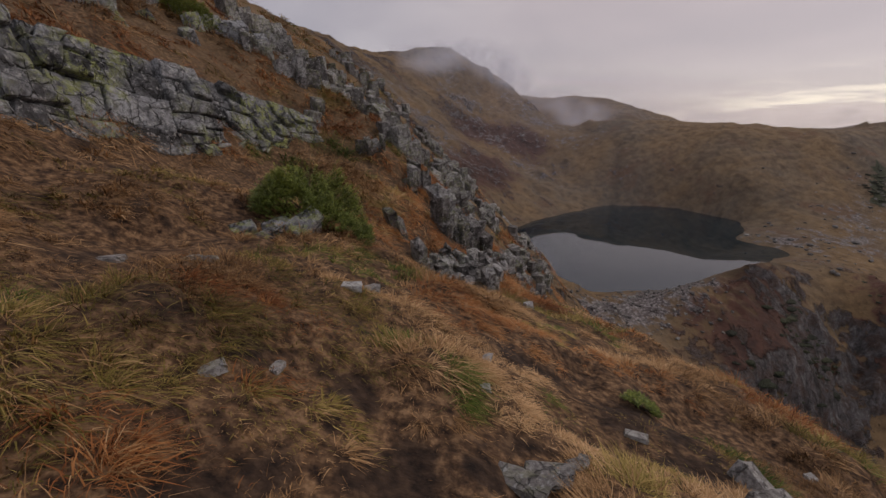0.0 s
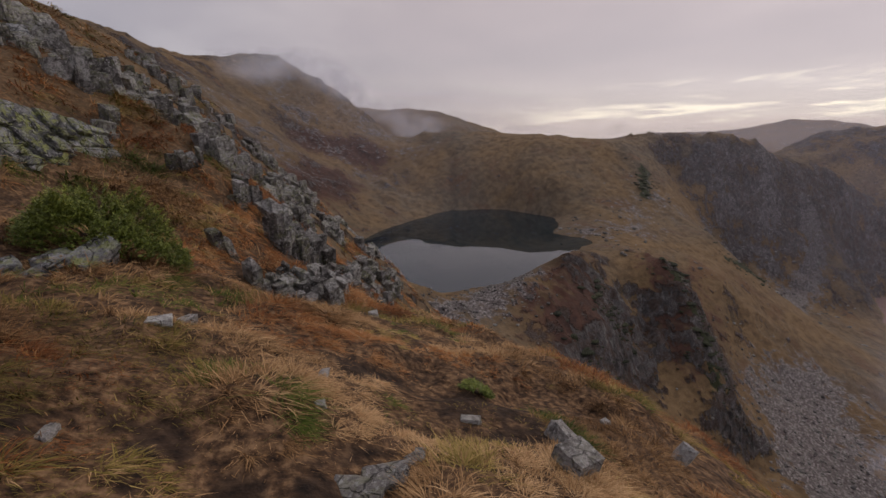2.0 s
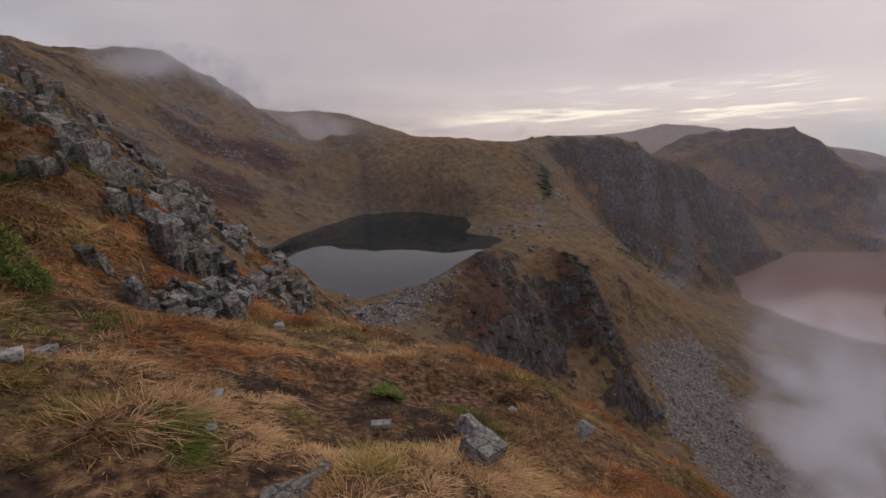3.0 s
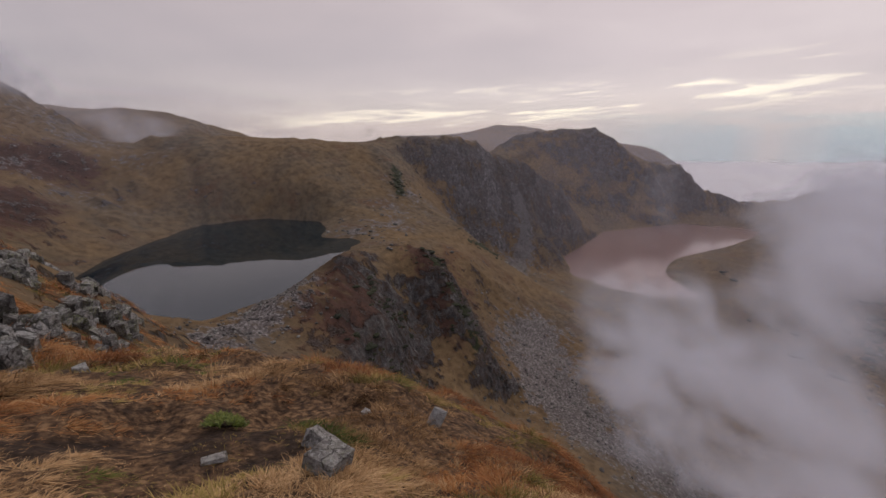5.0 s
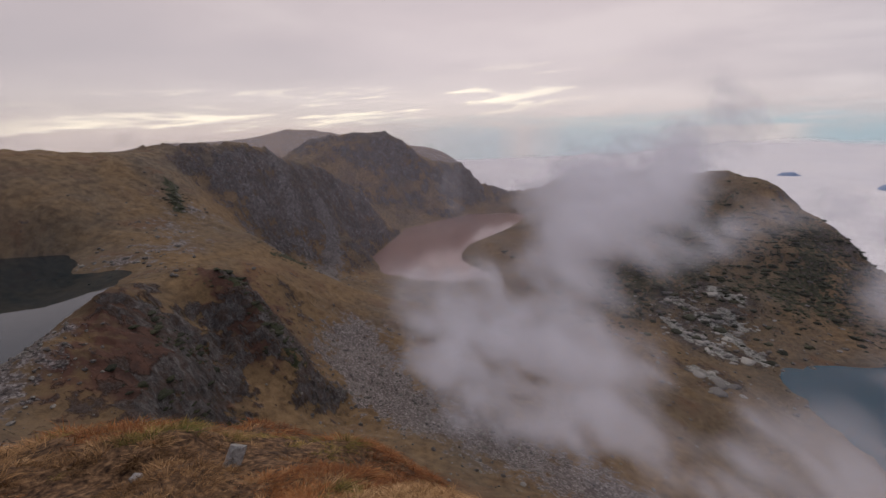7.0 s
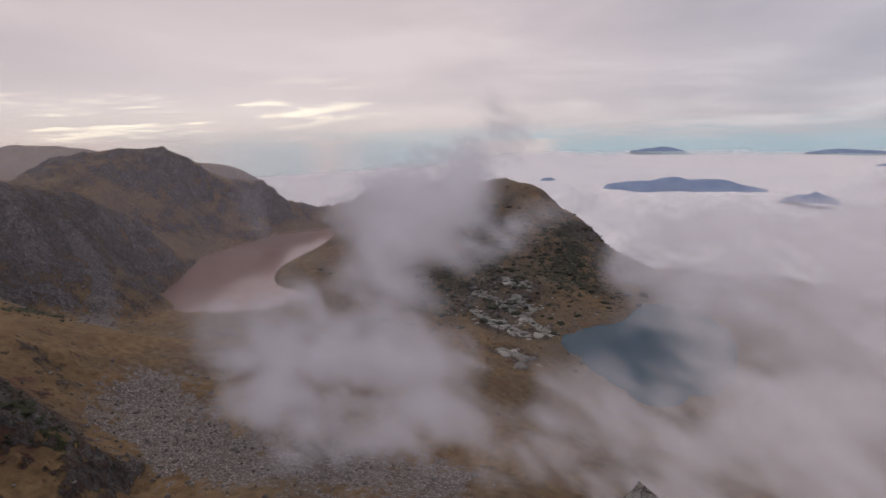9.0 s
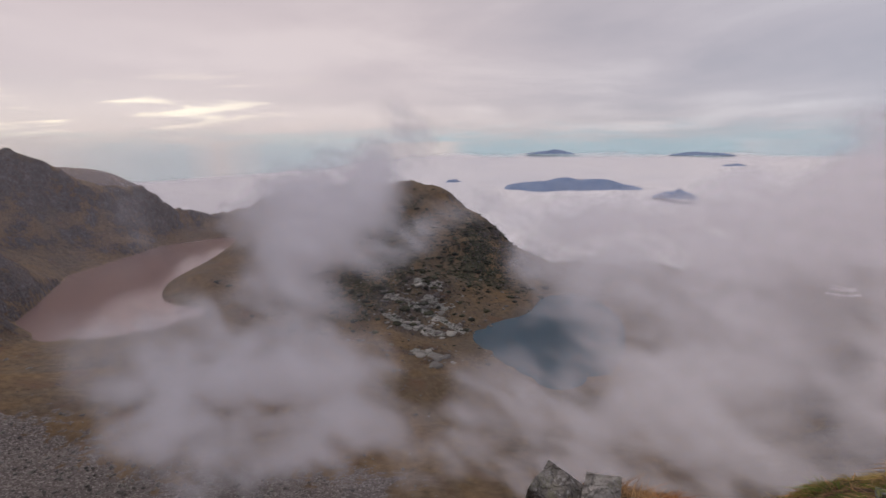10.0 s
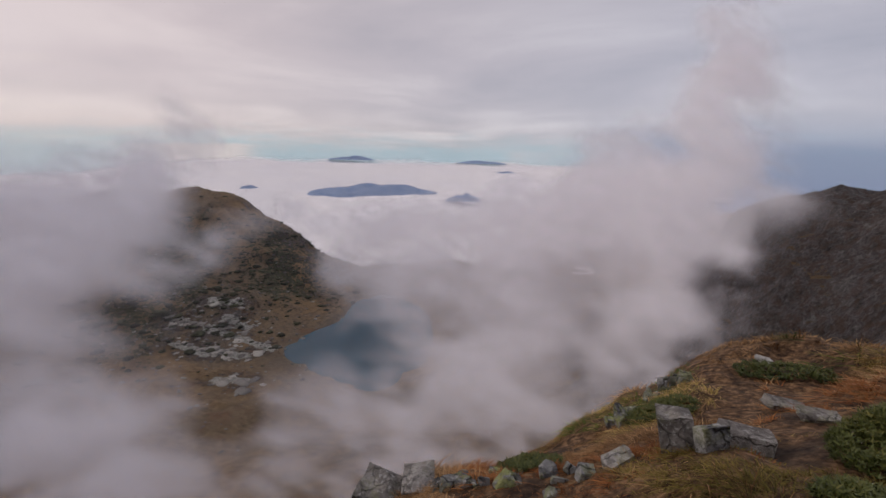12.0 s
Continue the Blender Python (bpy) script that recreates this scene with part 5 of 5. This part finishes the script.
DRY = "dry straw, rust and olive tussock grass hanging off its hummocks"
make_turf("turf", "short flattened straw and moss between the tussocks", 0.6, 3.8, 230, 14, 0.10, 2, 1, 1.9, -80)
make_turf("tussock_grass", DRY, 0.6, 3.2, 64, 80, 0.19, 3, 5, 1.0, -80, mound=0.8)
make_turf("tussock_grass", DRY, 3.2, 5.6, 52, 48, 0.21, 2, 6, 1.15, -60, mound=0.8)
make_turf("tussock_grass", DRY, 5.6, 10.0, 30, 32, 0.23, 2, 2, 1.5, mound=0.7)
make_turf("crag_grass", "rust-red grass tufts in the clefts of the crag", 6.8, 20.0, 14, 30, 0.34, 2, 7, 1.4, -16, 14, 0.6, 0.25)
make_turf("hillside_grass", "rust-red and straw grass on the steep flank", 10.0, 20.0, 14, 20, 0.38, 2, 3, 1.9, -50, 26, mound=0.5)
make_turf("hillside_grass", "rust-red and straw grass on the steep flank", 20.0, 42.0, 4.5, 14, 0.55, 2, 4, 3.0, -42, 20, mound=0.4)


# ---- boulder fields and dwarf pine on the far slopes ----
def ico(level):
    bm = bmesh.new()
    bmesh.ops.create_icosphere(bm, subdivisions=level, radius=1.0)
    v, f = np.array([p.co[:] for p in bm.verts]), np.array([[q.index for q in t.verts] for t in bm.faces])
    bm.free()
    return v, f


def field_of(name, label, category, mat, lines, count, width, sizes, flat, seed, level=1, rough=0.3, sink=0.3):
    """Many small lumps strewn over the land along lines in plan, in one mesh."""
    rng = np.random.default_rng(seed)
    v0, f0 = ico(level)
    x, y = np.empty(count), np.empty(count)
    for i in range(count):
        line = lines[rng.integers(len(lines))]
        k = rng.integers(len(line) - 1)
        s = rng.random()
        x[i] = line[k][0] + (line[k + 1][0] - line[k][0]) * s + rng.normal(0, width)
        y[i] = line[k][1] + (line[k + 1][1] - line[k][1]) * s + rng.normal(0, width)
    z = land.height(x, y)
    wet = np.zeros(count, bool)
    for shore, level_z in ((SHORE_A, LAKE_A), (SHORE_B, LAKE_B), (SHORE_C, LAKE_C)):
        wet |= inside(x, y, shore)
    x, y, z = x[~wet], y[~wet], z[~wet]
    n = len(x)
    size = sizes[0] * (sizes[1] / sizes[0]) ** (rng.random(n) ** 2.2)
    shape = size[:, None] * rng.uniform(0.55, 1.15, (n, 3)) * np.array([1, 1, flat])
    turn = rng.uniform(0, math.tau, n)
    v = v0[None] * (1 + rough * rng.uniform(-1, 1, (n, len(v0), 1))) * shape[:, None]
    c, s = np.cos(turn)[:, None], np.sin(turn)[:, None]
    vx, vy = v[..., 0] * c - v[..., 1] * s + x[:, None], v[..., 0] * s + v[..., 1] * c + y[:, None]
    vz = v[..., 2] + (z + shape[:, 2] * (1 - 2 * sink))[:, None]
    f = (f0[None] + (np.arange(n) * len(v0))[:, None, None]).reshape(-1, 3)
    me = mesh_from(name, np.stack([vx, vy, vz], -1).reshape(-1, 3), f, mat, smooth=level > 1)
    return tagged(new(name, me), label, category, kind="stuff")


def boulder_material(name, k):
    m, nt, bsdf = material(name)
    p = position(nt)
    rnd = nt.nodes.new("ShaderNodeNewGeometry").outputs["Random Per Island"]
    f = math_node(nt, "ADD", math_node(nt, "MULTIPLY", rnd, 0.6), math_node(nt, "MULTIPLY", noise_tex(nt, p, 0.6, 5, 0.7), 0.5))
    link(nt, ramp(nt, f, [(0.2, (0.060 * k, 0.056 * k, 0.054 * k)), (0.5, (0.13 * k, 0.122 * k, 0.115 * k)), (0.85, (0.26 * k, 0.25 * k, 0.225 * k))]), bsdf.inputs["Base Color"])
    bsdf.inputs["Roughness"].default_value = 0.9
    bump(nt, bsdf, noise_tex(nt, p, 2.0, 5, 0.7), 0.8, 0.3)
    return m


def pine_material():
    m, nt, bsdf = material("dwarf_pine")
    p = position(nt)
    n = noise_tex(nt, p, 1.2, 6, 0.75)
    rnd = nt.nodes.new("ShaderNodeNewGeometry").outputs["Random Per Island"]
    f = math_node(nt, "ADD", math_node(nt, "MULTIPLY", n, 0.7), math_node(nt, "MULTIPLY", rnd, 0.3))
    link(nt, ramp(nt, f, [(0.3, (0.012, 0.016, 0.008)), (0.55, (0.034, 0.040, 0.017)), (0.75, (0.065, 0.066, 0.028))]), bsdf.inputs["Base Color"])
    bsdf.inputs["Roughness"].default_value = 0.95
    bump(nt, bsdf, n, 1.0, 1.2)
    return m


BOULDER, PINE_GREEN = boulder_material("boulder", 1.0), pine_material()
SLAB_ROCK = boulder_material("slab_rock", 1.6)
field_of("boulder_field", "grey broken boulders on the moraine by the tarn", "boulders", BOULDER, STONY[:1], 900, 16, (0.3, 1.7), 0.6, 41)
field_of("boulder_field", "grey scree blocks strewn down the valley", "boulders", BOULDER, SCREE, 1800, 40, (0.4, 2.0), 0.6, 42)
field_of("boulder_field", "pale rocks scattered on the brown slope", "boulders", BOULDER, STONY[1:] + SCREE_UPPER, 600, 40, (0.6, 3.6), 0.5, 43)
field_of("boulder_field", "pale whaleback rocks among dwarf pine", "boulders", BOULDER, HILL_PINE + SLABS, 900, 75, (1.0, 5.0), 0.4, 44)
field_of("boulder_field", "pale smooth rock slabs on the hillside above the blue lake", "boulders", SLAB_ROCK, SLABS, 130, 16, (3.0, 12.0), 0.18, 47, 2, 0.35, 0.55)
field_of("dwarf_pine_mat", "dark green dwarf pine mats on the hillside", "shrubs", PINE_GREEN, HILL_PINE, 1500, 95, (2.0, 10.0), 0.32, 45, 2, 0.4)
field_of("dwarf_pine_mat", "dark green dwarf pine mats on the brown slope", "shrubs", PINE_GREEN, PINE, 420, 9, (1.2, 4.5), 0.2, 46, 2, 0.22)


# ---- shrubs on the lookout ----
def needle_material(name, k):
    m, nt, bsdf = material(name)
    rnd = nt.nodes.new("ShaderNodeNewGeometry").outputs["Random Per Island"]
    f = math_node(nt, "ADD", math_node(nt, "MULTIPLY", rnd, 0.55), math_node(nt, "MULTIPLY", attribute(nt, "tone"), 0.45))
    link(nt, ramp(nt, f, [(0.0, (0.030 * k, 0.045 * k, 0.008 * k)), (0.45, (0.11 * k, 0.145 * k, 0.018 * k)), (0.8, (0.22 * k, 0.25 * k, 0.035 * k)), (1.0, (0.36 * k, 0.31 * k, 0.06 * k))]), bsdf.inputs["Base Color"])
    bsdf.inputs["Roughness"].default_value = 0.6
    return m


def bark_material():
    m, nt, bsdf = material("juniper_bark")
    link(nt, ramp(nt, noise_tex(nt, position(nt), 30, 4, 0.6), [(0.3, (0.04, 0.028, 0.02)), (0.7, (0.12, 0.085, 0.06))]), bsdf.inputs["Base Color"])
    bsdf.inputs["Roughness"].default_value = 0.9
    return m


# one needle ramp at two strengths; the low southern mats take the darker
NEEDLE, DARK_NEEDLE, BARK = needle_material("juniper_needles", 1.15), needle_material("dark_needles", 0.5), bark_material()


def juniper(x, y, width, depth, height, sprigs, seed, label, leaf=NEEDLE):
    """A low cushion: crooked stems from one root and sprigs of short needles over an uneven dome."""
    rng = np.random.default_rng(seed)
    top = tagged(new("juniper_shrub"), label, "shrub")
    z0 = height_at(x, y)
    top.location = (x, y, z0)
    a, q = rng.uniform(0, math.tau, sprigs), np.sqrt(rng.random(sprigs))
    dx, dy = q * np.cos(a) * width / 2, q * np.sin(a) * depth / 2
    lump = 1 + 0.6 * fractal(x + dx, y + dy, 0.30, 3, seed)
    dome = height * np.sqrt(np.clip(1 - q ** 2.2, 0, 1)) * lump
    ground_z = land.height(x + dx, y + dy) - z0
    dz = ground_z + dome * rng.uniform(0.7, 1.0, sprigs) + 0.02
    per = 16
    rep = np.repeat(np.arange(sprigs), per)
    m = len(rep)
    step = np.tile(np.linspace(0, 1, per), sprigs)
    out = np.arctan2(dx, dy)[rep] + rng.normal(0, 0.25, sprigs)[rep]
    lift = rng.uniform(0.3, 1.1, sprigs)[rep]
    reach = rng.uniform(0.06, 0.13, sprigs)[rep] * min(1.0, max(0.4, height / 0.3))
    root = np.stack([dx[rep] + np.sin(out) * np.cos(lift) * reach * step, dy[rep] + np.cos(out) * np.cos(lift) * reach * step, dz[rep] + np.sin(lift) * reach * step], -1)
    verts, faces, k = blades(rng, root, rng.uniform(0, math.tau, m), rng.uniform(0.022, 0.042, m), np.full(m, 0.0055 + 0.0009 * math.hypot(x, y)), rng.uniform(0.1, 1.2, m), rng.uniform(0, 0.3, m), 2)
    me = mesh_from("foliage", verts, faces, leaf)
    # tone paints the shade of the gaps: darker at sprig bases and low down
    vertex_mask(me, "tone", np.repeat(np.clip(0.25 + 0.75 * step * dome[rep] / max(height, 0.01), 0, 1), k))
    part = new("foliage", me)
    part.parent = top
    for i in range(7):
        b = i * math.tau / 7 + rng.uniform(-0.3, 0.3)
        cu = bpy.data.curves.new("stem", "CURVE")
        cu.dimensions, cu.bevel_depth, cu.bevel_resolution = "3D", 0.012, 1
        sp = cu.splines.new("POLY")
        sp.points.add(4)
        for j in range(5):
            u = j / 4
            px, py = math.cos(b + 0.3 * u) * width * 0.4 * u, math.sin(b + 0.3 * u) * depth * 0.4 * u
            sp.points[j].co = (px, py, height_at(x + px, y + py) - z0 + height * 0.6 * math.sin(u * 1.5) * (1 - 0.4 * u), 1)
            sp.points[j].radius = 1.2 - 0.8 * u
        cu.materials.append(BARK)
        stem = new("stem", cu)
        stem.parent = top
    return top


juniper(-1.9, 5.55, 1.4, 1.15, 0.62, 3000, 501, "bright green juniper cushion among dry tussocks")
juniper(1.5, 3.3, 0.30, 0.26, 0.09, 130, 502, "small green juniper tuft in the grass")
juniper(-0.52, -3.45, 0.7, 0.9, 0.10, 1500, 503, "low green juniper mat at the edge of the knoll", DARK_NEEDLE)
juniper(-0.25, -2.6, 0.35, 0.3, 0.07, 300, 505, "low green juniper mat at the edge of the knoll", DARK_NEEDLE)
juniper(1.5, -3.05, 0.5, 0.35, 0.05, 420, 504, "low green cushion plant on the brow", DARK_NEEDLE)
juniper(0.95, -4.8, 0.6, 0.5, 0.05, 420, 506, "low green cushion plant on the brow", DARK_NEEDLE)
juniper(0.05, -6.2, 0.9, 0.5, 0.05, 420, 507, "low green cushion plant on the knoll top", DARK_NEEDLE)
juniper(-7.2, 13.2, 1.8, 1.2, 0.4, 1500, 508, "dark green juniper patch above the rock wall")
